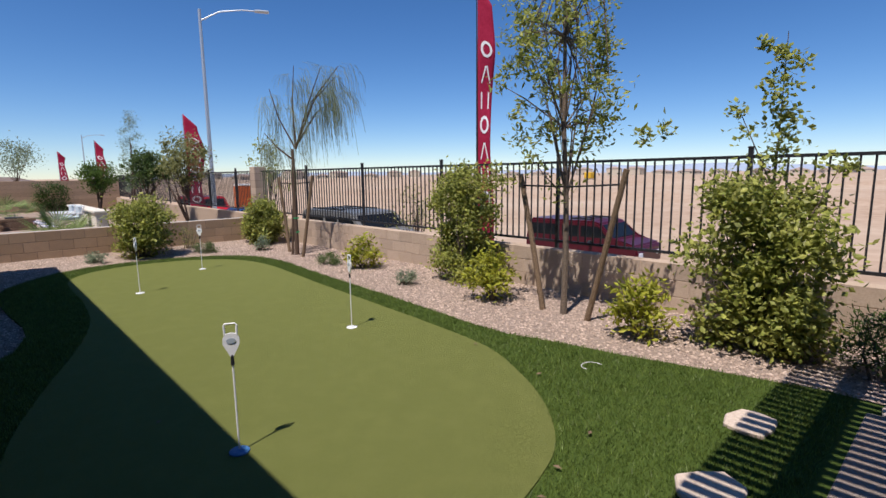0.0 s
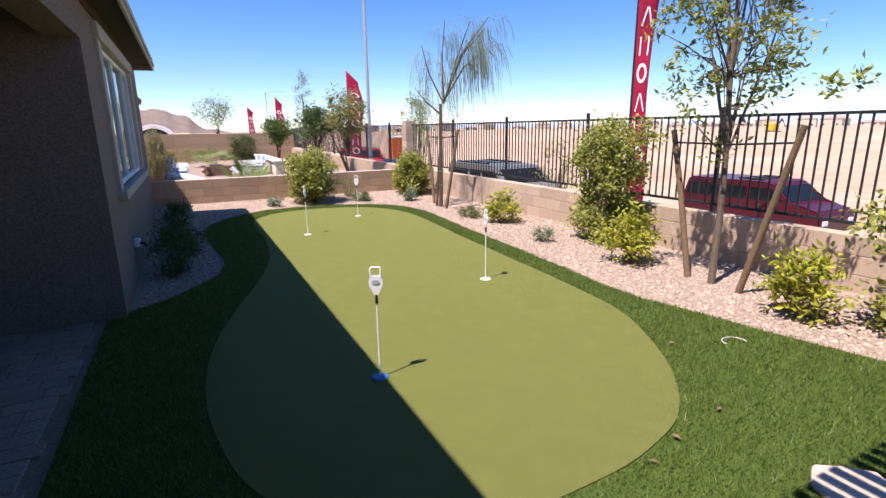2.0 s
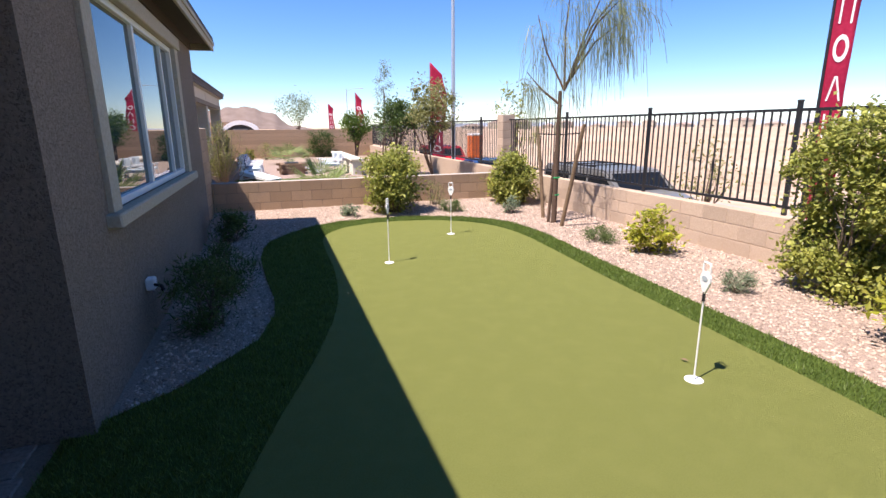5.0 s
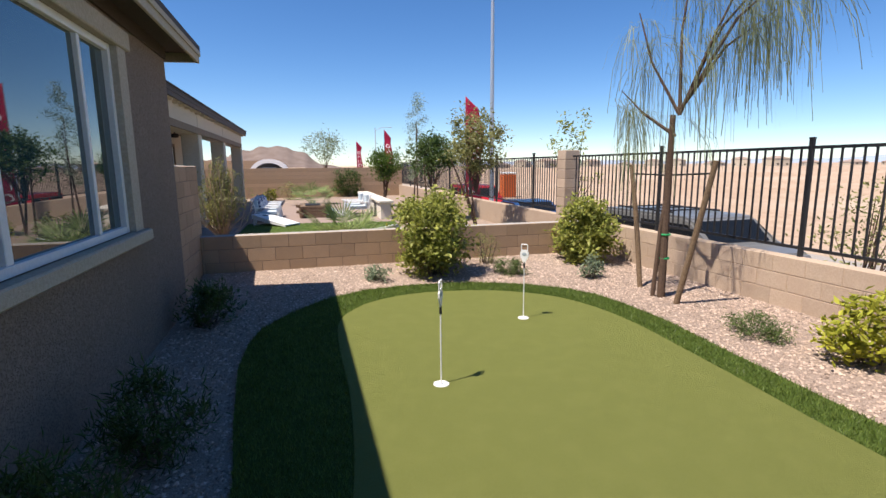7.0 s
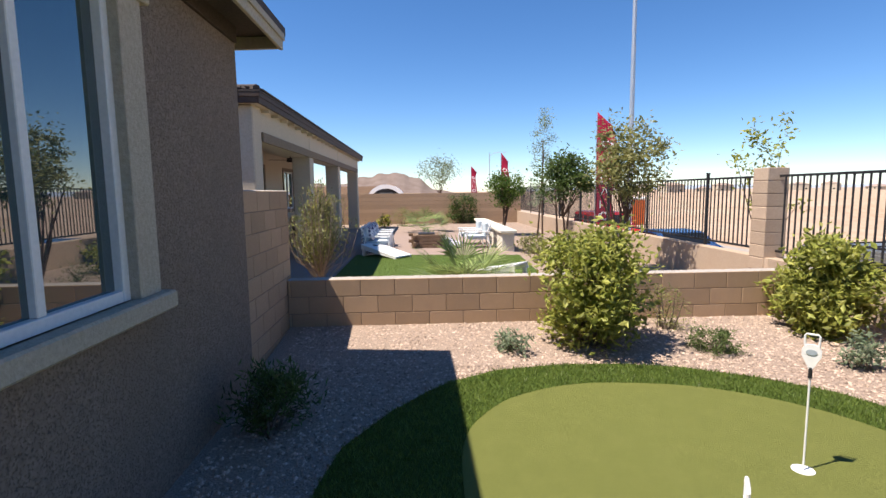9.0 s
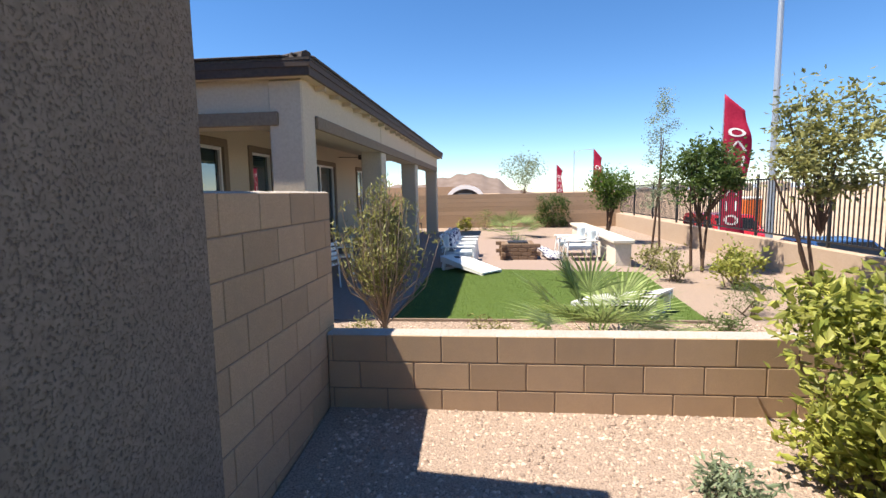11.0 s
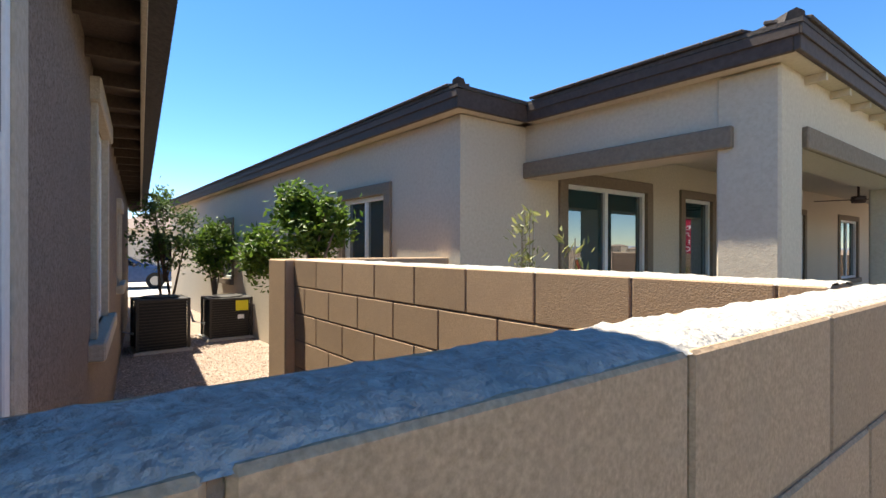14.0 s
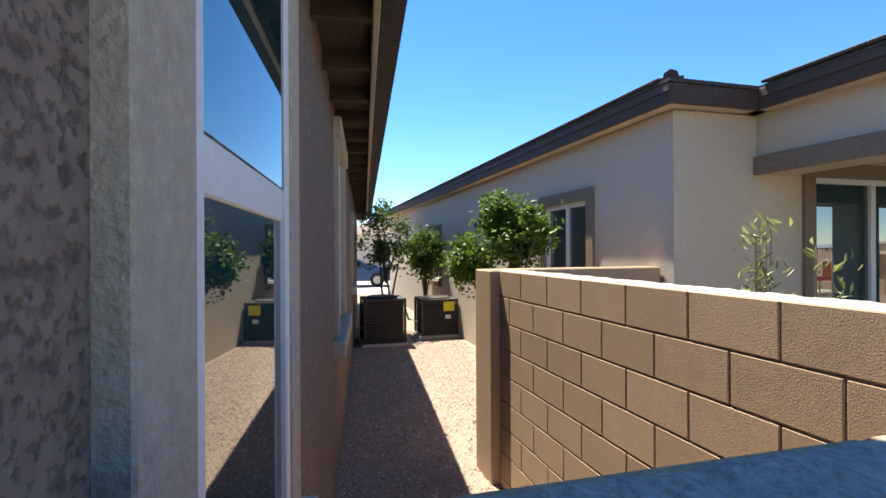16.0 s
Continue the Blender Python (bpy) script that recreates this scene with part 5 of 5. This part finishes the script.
stepping_stone((3.45, 0.42), 0.2, 0.16, 1), stepping_stone((2.5, 0.35), 0.19, 0.17, 2), stepping_stone((4.3, -0.3), 0.2, 0.17, 3)
perg = thing("pergola", "slatted pergola of painted timber beside the lawn", "pergola", (0, 0, 0))
for x in (1.45, 3.9):
    for y in (-3.6, -0.5):
        boxpart("post", perg, TRIM2, (x - 0.07, y - 0.07, 0, x + 0.07, y + 0.07, 2.74), 0.01)
for y in (-3.6, -2.0, -0.32):
    boxpart("beam", perg, TRIM2, (0.35, y - 0.08, 2.66, 4.0, y + 0.08, 2.82), 0.01)
for k in range(36):
    boxpart("slat", perg, TRIM2, (0.3 + k * 0.1, -3.9, 2.825, 0.356 + k * 0.1, 0.08, 2.87))


# ---- street things ----
def banner(at, h, w, rz, label, seed):
    r = random.Random(seed)
    o = thing("feather_flag", label, "flag", at, rz, group="feather flags")
    bm = bmesh.new()
    tube(bm, [(0, 0, 0), (0, 0, h * 0.6), (0, 0, h)], [0.03, 0.022, 0.012], 8)
    part("pole", bm, BLACK if seed % 2 else GALV, o)
    n, m = 30, 5
    z0 = h * 0.14
    wave = lambda u, q: 0.07 * math.sin(u * 11 + seed) * q + 0.04 * math.sin(u * 23) * q

    def wid(u):
        return w * (0.86 + 0.14 * math.sin(u * 9 + seed))
    v, f = [], []
    for i in range(n + 1):
        u = i / n
        for j in range(m + 1):
            q = j / m
            v.append((0.02 + q * wid(u), wave(u, q), z0 + u * (h - z0) - 0.6 * q * max(0, u - 0.7) / 0.3))
    for i in range(n):
        for j in range(m):
            a = i * (m + 1) + j
            f.append((a, a + 1, a + m + 2, a + m + 1))
    cl = raw("cloth", v, f, REDCLOTH, o, True)
    so = cl.modifiers.new("thick", "SOLIDIFY")
    so.thickness = 0.004
    # plain white shapes standing for the lettering
    def shape(quads, at):
        bm = bmesh.new()
        for quad in quads:
            bm.faces.new([bm.verts.new(at(*c)) for c in quad])
        bmesh.ops.remove_doubles(bm, verts=bm.verts, dist=1e-4)
        part("white_shape", bm, WHITECLOTH, o, "white printed shape")

    for k in range(7):
        u0 = 0.16 + k * 0.095
        form = k % 3
        for s in (-1, 1):
            def at_cloth(u, q, s=s):
                return (0.02 + q * wid(u), wave(u, q) + s * 0.009, z0 + u * (h - z0) - 0.6 * q * max(0, u - 0.7) / 0.3)
            if form == 0:
                ring = [(u0 + 0.035 + 0.034 * math.cos(a), 0.5 + 0.33 * math.sin(a)) for a in [t * 0.3927 for t in range(17)]]
                inn = [(u0 + 0.035 + 0.022 * math.cos(a), 0.5 + 0.2 * math.sin(a)) for a in [t * 0.3927 for t in range(17)]]
                shape([(ring[t], ring[t + 1], inn[t + 1], inn[t]) for t in range(16)], at_cloth)
            else:
                bars = ((0.22, 0.22), (0.7, 0.7)) if form == 1 else ((0.2, 0.45), (0.75, 0.5))
                for qa, qb in bars:
                    shape([((u0, qa), (u0 + 0.062, qb), (u0 + 0.062, qb + 0.09), (u0, qa + 0.09))], at_cloth)
    return o


RED = "tall deep red feather flag with white printed shapes"
banner((9.3, 8.3, OUT), 7.6, 0.43, -40, RED, 1)
banner((8.0, 27.0, OUT), 6.1, 0.85, -20, RED, 2)
banner((6.6, 42.0, OUT), 5.6, 0.62, -15, RED, 3)
banner((6.2, 58.0, OUT), 5.5, 0.62, -10, RED, 4)


def street_lamp(at, h, arm, rz, label="tall galvanised street lamp with one curved arm"):
    o = thing("street_lamp", label, "street lamp", at, rz, group="street lamps")
    bm = bmesh.new()
    tube(bm, [(0, 0, 0), (0, 0, h * 0.5), (0, 0, h)], [0.105, 0.085, 0.065], 12)
    lathe(bm, [(0.2, 0), (0.2, 0.04), (0.13, 0.06), (0.12, 0.25)], 12)
    part("pole", bm, GALV, o)
    bm = bmesh.new()
    tube(bm, [(0, 0, h - 0.5), (arm * 0.35, 0, h - 0.05), (arm * 0.75, 0, h + 0.1), (arm, 0, h + 0.1)], [0.04, 0.035, 0.03, 0.03], 8)
    part("arm", bm, GALV, o)
    bm = bmesh.new()
    box(bm, arm - 0.05, -0.13, h + 0.05, arm + 0.6, 0.13, h + 0.15, 0.04)
    part("lamp_head", bm, GALV, o)
    return o


street_lamp((8.35, 24.48, OUT + 0.1), 10.4, 2.4, -25)
street_lamp((13.5, 95, OUT), 9.6, 2.4, 0)


def car(at, rz, paint, prof, glass, width, label, wheels, rack=False, name="car", rear=(7, 8)):
    o = thing(name, label, "car", at, rz)
    bm = bmesh.new()
    prism(bm, prof, "y", -width / 2, width / 2)
    bmesh.ops.bevel(bm, geom=[e for e in bm.edges], offset=0.06, segments=2, affect="EDGES")
    part("body", bm, paint, o, smooth=False)
    for nm, (i, k) in (("windscreen", (4, 5)), ("rear_window", rear)):
        a, b = Vector((prof[i][0], 0, prof[i][1])), Vector((prof[k][0], 0, prof[k][1]))
        n = Vector((a.z - b.z, 0, b.x - a.x)).normalized()
        n = n if n.x * (1 if nm == "windscreen" else -1) > 0 else -n
        a, b = a.lerp(b, 0.1) + n * 0.004, a.lerp(b, 0.9) + n * 0.004
        bm = bmesh.new()
        prism(bm, [(a.x, a.z), (b.x, b.z), (b.x + n.x * 0.012, b.z + n.z * 0.012), (a.x + n.x * 0.012, a.z + n.z * 0.012)], "y", -width * 0.42, width * 0.42)
        part(nm, bm, CARGLASS, o)
    for sy in (-1, 1):
        boxpart("headlight", o, WHITE, (prof[2][0] - 0.06, sy * width * 0.36 - 0.14, prof[2][1] - 0.22, prof[2][0] + 0.012, sy * width * 0.36 + 0.14, prof[2][1] - 0.06), 0.015, "pale headlight")
        for g in glass:
            bm = bmesh.new()
            prism(bm, g, "y", sy * (width / 2 - 0.01), sy * (width / 2 + 0.006))
            part("side_window", bm, CARGLASS, o)
        bm = bmesh.new()
        box(bm, prof[0][0] + 0.62 * (prof[1][0] - prof[0][0]), sy * (width / 2 + 0.02), 0.98, prof[0][0] + 0.62 * (prof[1][0] - prof[0][0]) + 0.12, sy * (width / 2 + 0.2), 1.12, 0.03)
        part("mirror", bm, BLACK, o)
        for wx in wheels:
            bm = bmesh.new()
            tube(bm, [(wx, sy * (width / 2 - 0.2), 0.36), (wx, sy * (width / 2 + 0.01), 0.36)], [0.36, 0.36], 20)
            t = part("tyre", bm, TYRE, o)
            bm = bmesh.new()
            tube(bm, [(wx, sy * (width / 2 - 0.05), 0.36), (wx, sy * (width / 2 + 0.018), 0.36)], [0.22, 0.2], 14)
            part("rim", bm, RIM, t)
        boxpart("tail_light", o, CARBRIGHT, (prof[0][0] - 0.01, sy * (width / 2 - 0.2) - 0.06, 0.9, prof[0][0] + 0.03, sy * (width / 2 - 0.2) + 0.06, 1.15), 0.01)
        if rack:
            boxpart("roof_rail", o, BLACK, (rack[0], sy * (width / 2 - 0.25) - 0.02, rack[2], rack[1], sy * (width / 2 - 0.25) + 0.02, rack[2] + 0.05), 0.01)
    if rack:
        for k in range(3):
            x = rack[0] + (rack[1] - rack[0]) * (k + 0.5) / 3
            boxpart("rack_bar", o, BLACK, (x - 0.02, -width / 2 + 0.25, rack[2] + 0.02, x + 0.02, width / 2 - 0.25, rack[2] + 0.05))
    return o


SUV = [(-2.35, 0.35), (2.4, 0.35), (2.42, 0.85), (2.3, 1.05), (1.5, 1.18), (0.95, 1.72), (0.75, 1.8), (-2.1, 1.8), (-2.32, 1.15)]
SUVG = [[(-2.15, 1.2), (-0.75, 1.2), (-0.75, 1.62), (-2.02, 1.62)], [(-0.6, 1.2), (0.1, 1.2), (0.1, 1.62), (-0.6, 1.62)], [(0.2, 1.22), (1.32, 1.22), (0.9, 1.62), (0.2, 1.62)]]
red = car((14.3, 8.0, OUT + 0.01), -90, CARRED, SUV, SUVG, 1.85, "dark red car with a black roof rack parked on the street", (-1.5, 1.5), (-0.4, 0.5, 1.82), "parked_car")
red.scale = (0.83, 0.88, 0.84)
grey = car((10.0, 14.8, OUT), -90, CARSILVER, SUV[:3] + [(2.25, 1.1), (1.5, 1.2), (0.95, 1.75), (0.75, 1.8), (-2.1, 1.8), (-2.32, 1.15)], SUVG, 1.9, "silver four-door sport utility car parked beyond the fence", (-1.5, 1.5), (-1.8, 0.2, 1.82), "parked_car")
grey.scale = (1.1, 1.0, 0.97)
SED = [(-2.25, 0.3), (2.25, 0.3), (2.28, 0.7), (2.1, 0.88), (1.1, 0.98), (0.4, 1.4), (-0.9, 1.43), (-1.75, 1.02), (-2.25, 0.95)]
SEDG = [[(-1.4, 1.03), (-0.45, 1.03), (-0.45, 1.34), (-0.9, 1.34)], [(-0.35, 1.03), (0.75, 1.03), (0.35, 1.33), (-0.35, 1.34)]]
car((10.5, 32.5, OUT), -90, CARBRIGHT, SUV, SUVG, 1.85, "bright red sport utility car parked farther along the street", (-1.5, 1.5), False, "parked_car")
car((10.2, 24.6, OUT), -90, CARBLUE, SED, SEDG, 1.8, "dark blue saloon car parked on the street", (-1.4, 1.4), False, "parked_car", (6, 7))
car((-27, 13.2, 0), 80, CARBLUE, SED, SEDG, 1.8, "dark blue saloon car on the street beyond the side yard", (-1.4, 1.4), False, "parked_car", (6, 7))

wc = thing("portable_toilet", "bright orange portable toilet on the building land", "portable toilet", (19, 48, OUT))
bm = bmesh.new()
box(bm, -0.6, -0.6, 0, 0.6, 0.6, 2.1, 0.06)
part("cabin", bm, ORANGE, wc)
bm = bmesh.new()
box(bm, -0.62, -0.62, 2.1, 0.62, 0.62, 2.3, 0.09)
part("roof", bm, WHITE, wc)
boxpart("door", wc, ORANGE, (-0.62, -0.35, 0.1, -0.605, 0.35, 1.95), 0.004)
dig = thing("excavator", "small yellow excavator on the building land", "excavator", (150, 88, OUT))
boxpart("tracks", dig, TYRE, (-2, -1.3, 0, 2, 1.3, 0.9), 0.2)
boxpart("cab", dig, mat("digger_yellow", (0.6, 0.36, 0.02), (0.7, 0.42, 0.03), 2, 0.5), (-1.6, -1.2, 1.0, 1.2, 1.2, 3.0), 0.15)
bm = bmesh.new()
tube(bm, [(1, 0, 1.6), (4, 0, 4.2), (6.2, 0, 2.0)], [0.35, 0.3, 0.2], 6)
part("boom", bm, FASCIA, dig)

arch = thing("arched_canopy", "white arched canopy with a dark opening beyond the wall", "canopy", (-3.6, 78, 0))
arch.scale = (0.62, 0.62, 0.85)
bm = bmesh.new()
pts = [(4.2 * math.cos(a), 2.6 * math.sin(a) + 0.6) for a in [math.pi * k / 14 for k in range(15)]]
inn = [(3.4 * math.cos(a), 1.95 * math.sin(a) + 0.6) for a in [math.pi * k / 14 for k in range(15)]]
prism(bm, pts + inn[::-1], "y", -3, 3)
part("shell", bm, WHITE, arch)
bm = bmesh.new()
prism(bm, inn, "y", -2.5, -2.3)
part("opening", bm, BLACK, arch)
boxpart("base", arch, WHITE, (-4.3, -3, 0, 4.3, 3, 0.6))
boxpart("sign", arch, GREYMARK, (-1.5, -2.7, 1.2, 1.5, -2.6, 1.9))
structure(boxpart("wall_far", None, BLOCK, (-60, 85, -0.05, -4.5, 86, 2.6)), "long tan wall beyond the back yard", "wall")


# ---- furniture of the next yard ----
def cornhole(at, rz):
    o = thing("cornhole_board", "white sloping cornhole board standing on the lawn", "cornhole board", at, rz, group="cornhole boards")
    ang = math.atan2(0.3 - 0.08, 1.2)
    bm = bmesh.new()
    v0 = [(0, -0.3, 0.03), (1.2, -0.3, 0.28), (1.2, 0.3, 0.28), (0, 0.3, 0.03)]
    lo, hi = [bm.verts.new(p) for p in v0], [bm.verts.new((p[0], p[1], p[2] + 0.03)) for p in v0]
    bm.faces.new(lo[::-1]), bm.faces.new(hi)
    for i in range(4):
        bm.faces.new((lo[i], lo[(i + 1) % 4], hi[(i + 1) % 4], hi[i]))
    part("board", bm, WHITE, o)
    bm = bmesh.new()
    for sy in (-1, 1):
        prism(bm, [(0, 0.0), (1.2, 0.18), (1.2, 0.28), (0, 0.03)], "y", sy * 0.28 - 0.015, sy * 0.28 + 0.015)
    part("frame", bm, WHITE, o)
    for sy in (-1, 1):
        boxpart("leg", o, WHITE, (1.1, sy * 0.25 - 0.025, -0.03, 1.18, sy * 0.25 + 0.025, 0.26), 0.004)
    boxpart("brace", o, WHITE, (1.12, -0.225, 0.0, 1.15, 0.225, 0.05))
    bm = bmesh.new()
    c = Vector((0.98, 0, 0.267))
    pts = [bm.verts.new(c + Vector((0.075 * math.cos(a), 0.075 * math.sin(a), 0.075 * math.cos(a) * 0.208))) for a in [k * 0.393 for k in range(16)]]
    bm.faces.new(pts)
    part("hole", bm, BLACK, o)
    return o


cornhole((0.25, 18.9, 0.03), 140)
cornhole((1.57, 16.3, 0.03), -38)


def lounge_chair(at, rz, cushion, label):
    o = thing("lounge_chair", label, "lounge chair", at, rz, group="white lounge chairs")
    o.scale = (0.88, 0.88, 0.85)
    for sy in (-0.36, 0.36):
        bm = bmesh.new()
        tube(bm, [(-0.4, sy, 0), (-0.3, sy, 0.55), (-0.42, sy, 0.85)], [0.022] * 3, 6)
        part("rear_leg", bm, WHITE, o)
        bm = bmesh.new()
        tube(bm, [(0.42, sy, 0), (0.36, sy, 0.55)], [0.022] * 2, 6)
        part("front_leg", bm, WHITE, o)
        boxpart("armrest", o, WHITE, (-0.38, sy - 0.04, 0.55, 0.44, sy + 0.04, 0.585), 0.008)
    for k in range(5):
        boxpart("seat_slat", o, WHITE, (-0.32 + k * 0.14, -0.34, 0.3, -0.22 + k * 0.14, 0.34, 0.325), 0.004)
        boxpart("back_slat", o, WHITE, (-0.4 - 0.012 * k, -0.34, 0.42 + k * 0.095, -0.375 - 0.012 * k, 0.34, 0.48 + k * 0.095), 0.004)
    boxpart("seat_cushion", o, PALECUSHION, (-0.3, -0.32, 0.326, 0.38, 0.32, 0.43), 0.03)
    boxpart("back_cushion", o, PALECUSHION, (-0.36, -0.32, 0.435, -0.22, 0.32, 0.86), 0.03)
    return o


def pillow(at, rx, ry, rz, s=0.42):
    bm = bmesh.new()
    n = 8
    grid = {}
    for i in range(n + 1):
        for j in range(n + 1):
            u, w = i / n * 2 - 1, j / n * 2 - 1
            t = 0.07 * (1 - u ** 4) * (1 - w ** 4)
            for sd in (1, -1):
                grid[i, j, sd] = bm.verts.new((u * s / 2, w * s / 2, sd * t))
    for i in range(n):
        for j in range(n):
            for sd in (1, -1):
                bm.faces.new([grid[a, b, sd] for a, b in ((i, j), (i + 1, j), (i + 1, j + 1), (i, j + 1))])
    bmesh.ops.remove_doubles(bm, verts=bm.verts, dist=1e-5)
    ob = new("pillow", finish("pillow", bm, PATTERN, True))
    ob.matrix_world = pose(*at, rx, ry, rz)
    return tagged(ob, "navy and white patterned square pillow", "pillow", "patterned pillows")


PATTERN = bpy.data.materials.new("navy_white_lattice")
PATTERN.use_nodes = True
pn = PATTERN.node_tree
tc, ck = pn.nodes.new("ShaderNodeTexCoord"), pn.nodes.new("ShaderNodeTexVoronoi")
ck.inputs["Scale"].default_value = 13
mr = pn.nodes.new("ShaderNodeMapRange")
mr.inputs[1].default_value, mr.inputs[2].default_value = 0.42, 0.5
mx = pn.nodes.new("ShaderNodeMix")
mx.data_type = "RGBA"
mx.inputs[6].default_value, mx.inputs[7].default_value = (0.05, 0.06, 0.16, 1), (0.6, 0.6, 0.64, 1)
pn.links.new(tc.outputs["Object"], ck.inputs["Vector"]), pn.links.new(ck.outputs["Distance"], mr.inputs[0])
pn.links.new(mr.outputs[0], mx.inputs[0]), pn.links.new(mx.outputs[2], pn.nodes["Principled BSDF"].inputs["Base Color"])
pn.nodes["Principled BSDF"].inputs["Roughness"].default_value = 0.9

CH = "white slatted outdoor lounge chair with pale cushions"
for k in range(3):
    lounge_chair((-0.5, 20.0 + k * 0.95, 0.02), 0, True, CH)
    pillow((-0.65, 20.0 + k * 0.95, 0.58), 0, 72, 0)
for k in range(2):
    lounge_chair((2.35 - k * 0.08, 21.1 + k * 0.95, 0.02), 180, True, CH)
pillow((1.7, 21.15, 0.1), 12, 8, 20), pillow((1.75, 21.55, 0.1), 5, -8, 60), pillow((1.6, 21.75, 0.16), 20, 12, 40)

fire = thing("fire_pit", "square stacked brown stone fire pit with an iron tray", "fire pit", (0.87, 21.5, 0.02))
fire.scale = (0.72, 0.72, 0.95)
bm = bmesh.new()
box(bm, 0, 0, 0, 0.3, 0.14, 0.098, 0.012)
fs = finish("stone", bm, FIRESTONE)
boxpart("core", fire, MORTAR, (-0.46, -0.46, 0, 0.46, 0.46, 0.4))
for c in range(4):
    for side in range(4):
        for k in range(4):
            ob = new("stone", fs)
            ob.parent = fire
            off = -0.6 + k * 0.31 + (0.12 if c % 2 else 0)
            ob.matrix_basis = pose(0, 0, 0, 0, 0, side * 90) @ pose(off, -0.56, c * 0.103)
boxpart("tray", fire, BLACK, (-0.34, -0.34, 0.41, 0.34, 0.34, 0.44), 0.01)

bench = thing("seat_wall", "white plastered seat wall with a pale cap", "seat wall", (0, 0, 0))
boxpart("wall", bench, PLASTER, (2.9, 19.95, 0, 3.24, 26.0, 0.52), 0.01)
boxpart("cap", bench, PLASTER, (2.84, 19.88, 0.521, 3.3, 26.1, 0.6), 0.015)


def bowl_plant(at):
    o = thing("agave_plant", "grey-green spiky agave behind the fire pit", "agave", at)
    r = random.Random(6)
    bm = bmesh.new()
    for k in range(26):
        a, e = r.uniform(0, 6.28), r.uniform(0.5, 1.35)
        d = Vector((math.cos(a) * math.cos(e), math.sin(a) * math.cos(e), math.sin(e)))
        s = Vector((-math.sin(a), math.cos(a), 0)) * 0.025
        vs = [bm.verts.new(p) for p in (s, d * 0.28 + s, d * 0.55, d * 0.28 - s, -s)]
        bm.faces.new(vs)
    part("leaves", bm, L_GREY, o)


bowl_plant((0.9, 22.8, 0.02))


def dining_chair(at, rz, material=WHITE, label="white outdoor dining chair with armrests"):
    o = thing("dining_chair", label, "chair", at, rz, group="patio dining chairs")
    for sx in (-0.22, 0.22):
        for sy in (-0.22, 0.22):
            bm = bmesh.new()
            tube(bm, [(sx * 1.15, sy * 1.15, 0), (sx, sy, 0.43 if sx > 0 else 0.84)], [0.014, 0.016], 6)
            part("leg", bm, material, o)
    boxpart("seat", o, material, (-0.24, -0.24, 0.42, 0.26, 0.24, 0.45), 0.01)
    for k in range(4):
        boxpart("back_slat", o, material, (-0.235, -0.21, 0.52 + k * 0.085, -0.215, 0.21, 0.575 + k * 0.085), 0.004)
    for sy in (-0.25, 0.25):
        boxpart("armrest", o, material, (-0.22, sy - 0.02, 0.62, 0.2, sy + 0.02, 0.645), 0.006)
    return o


dining_chair((-2.75, 17.3, 0.02), 170), dining_chair((-2.8, 18.6, 0.02), 200), dining_chair((-3.0, 29.3, 0.02), 30, ACMETAL, "grey outdoor dining chair under the patio roof")
tbl = thing("patio_table", "white round patio table under the patio roof", "table", (-3.5, 18.0, 0.02))
bm = bmesh.new()
lathe(bm, [(0.5, 0.7), (0.52, 0.72), (0.5, 0.74)], 24)
part("tabletop", bm, WHITE, tbl)
for k in range(3):
    bm = bmesh.new()
    a = k * 2.094
    tube(bm, [(0.35 * math.cos(a), 0.35 * math.sin(a), 0), (0.1 * math.cos(a), 0.1 * math.sin(a), 0.7)], [0.02, 0.02], 6)
    part("leg", bm, WHITE, tbl)
for k in range(2):
    o = thing("wicker_armchair", "dark wicker armchair with navy cushion on the patio", "armchair", (-3.4, 24.6 + k * 2.2, 0.02), 0, group="wicker armchairs")
    boxpart("base", o, FASCIA, (-0.38, -0.4, 0.0, 0.38, 0.4, 0.32), 0.04)
    boxpart("backrest", o, FASCIA, (-0.42, -0.4, 0.32, -0.3, 0.4, 0.85), 0.05)
    for sy in (-0.36, 0.36):
        boxpart("armrest", o, FASCIA, (-0.3, sy - 0.06, 0.32, 0.38, sy + 0.06, 0.6), 0.04)
    boxpart("cushion", o, NAVY, (-0.28, -0.28, 0.325, 0.36, 0.28, 0.45), 0.04)

# a curled length of pale string on the lawn
bm = bmesh.new()
tube(bm, [(3.55 + 0.11 * math.cos(a) * (1 + 0.12 * a), 1.62 + 0.1 * math.sin(a), 0.05 + 0.012 * a) for a in [0.25 * k for k in range(14)]], [0.003] * 14, 6)
tagged(new("string", finish("string", bm, WHITECLOTH)), "thin pale curled string lying on the turf", "string")

# fallen leaves on the lawn
for k, (x, y) in enumerate(((2.1, 1.05), (1.8, 0.95), (3.1, 1.9), (2.6, 1.1), (0.6, 3.2), (3.3, 2.8), (2.9, 4.4))):
    rr = random.Random(k)
    bm = bmesh.new()
    q = [bm.verts.new(p) for p in ((0, 0, 0), (0.03, 0.014, 0.006), (0.06, 0, 0.002), (0.03, -0.014, 0.006))]
    bm.faces.new(q)
    ob = new("fallen_leaf", finish("fallen_leaf", bm, STAKE))
    ob.matrix_world = pose(x, y, 0.045, rr.uniform(-10, 10), 0, rr.uniform(0, 360))
    tagged(ob, "small dry brown fallen leaf on the turf", "leaf", "fallen leaves")
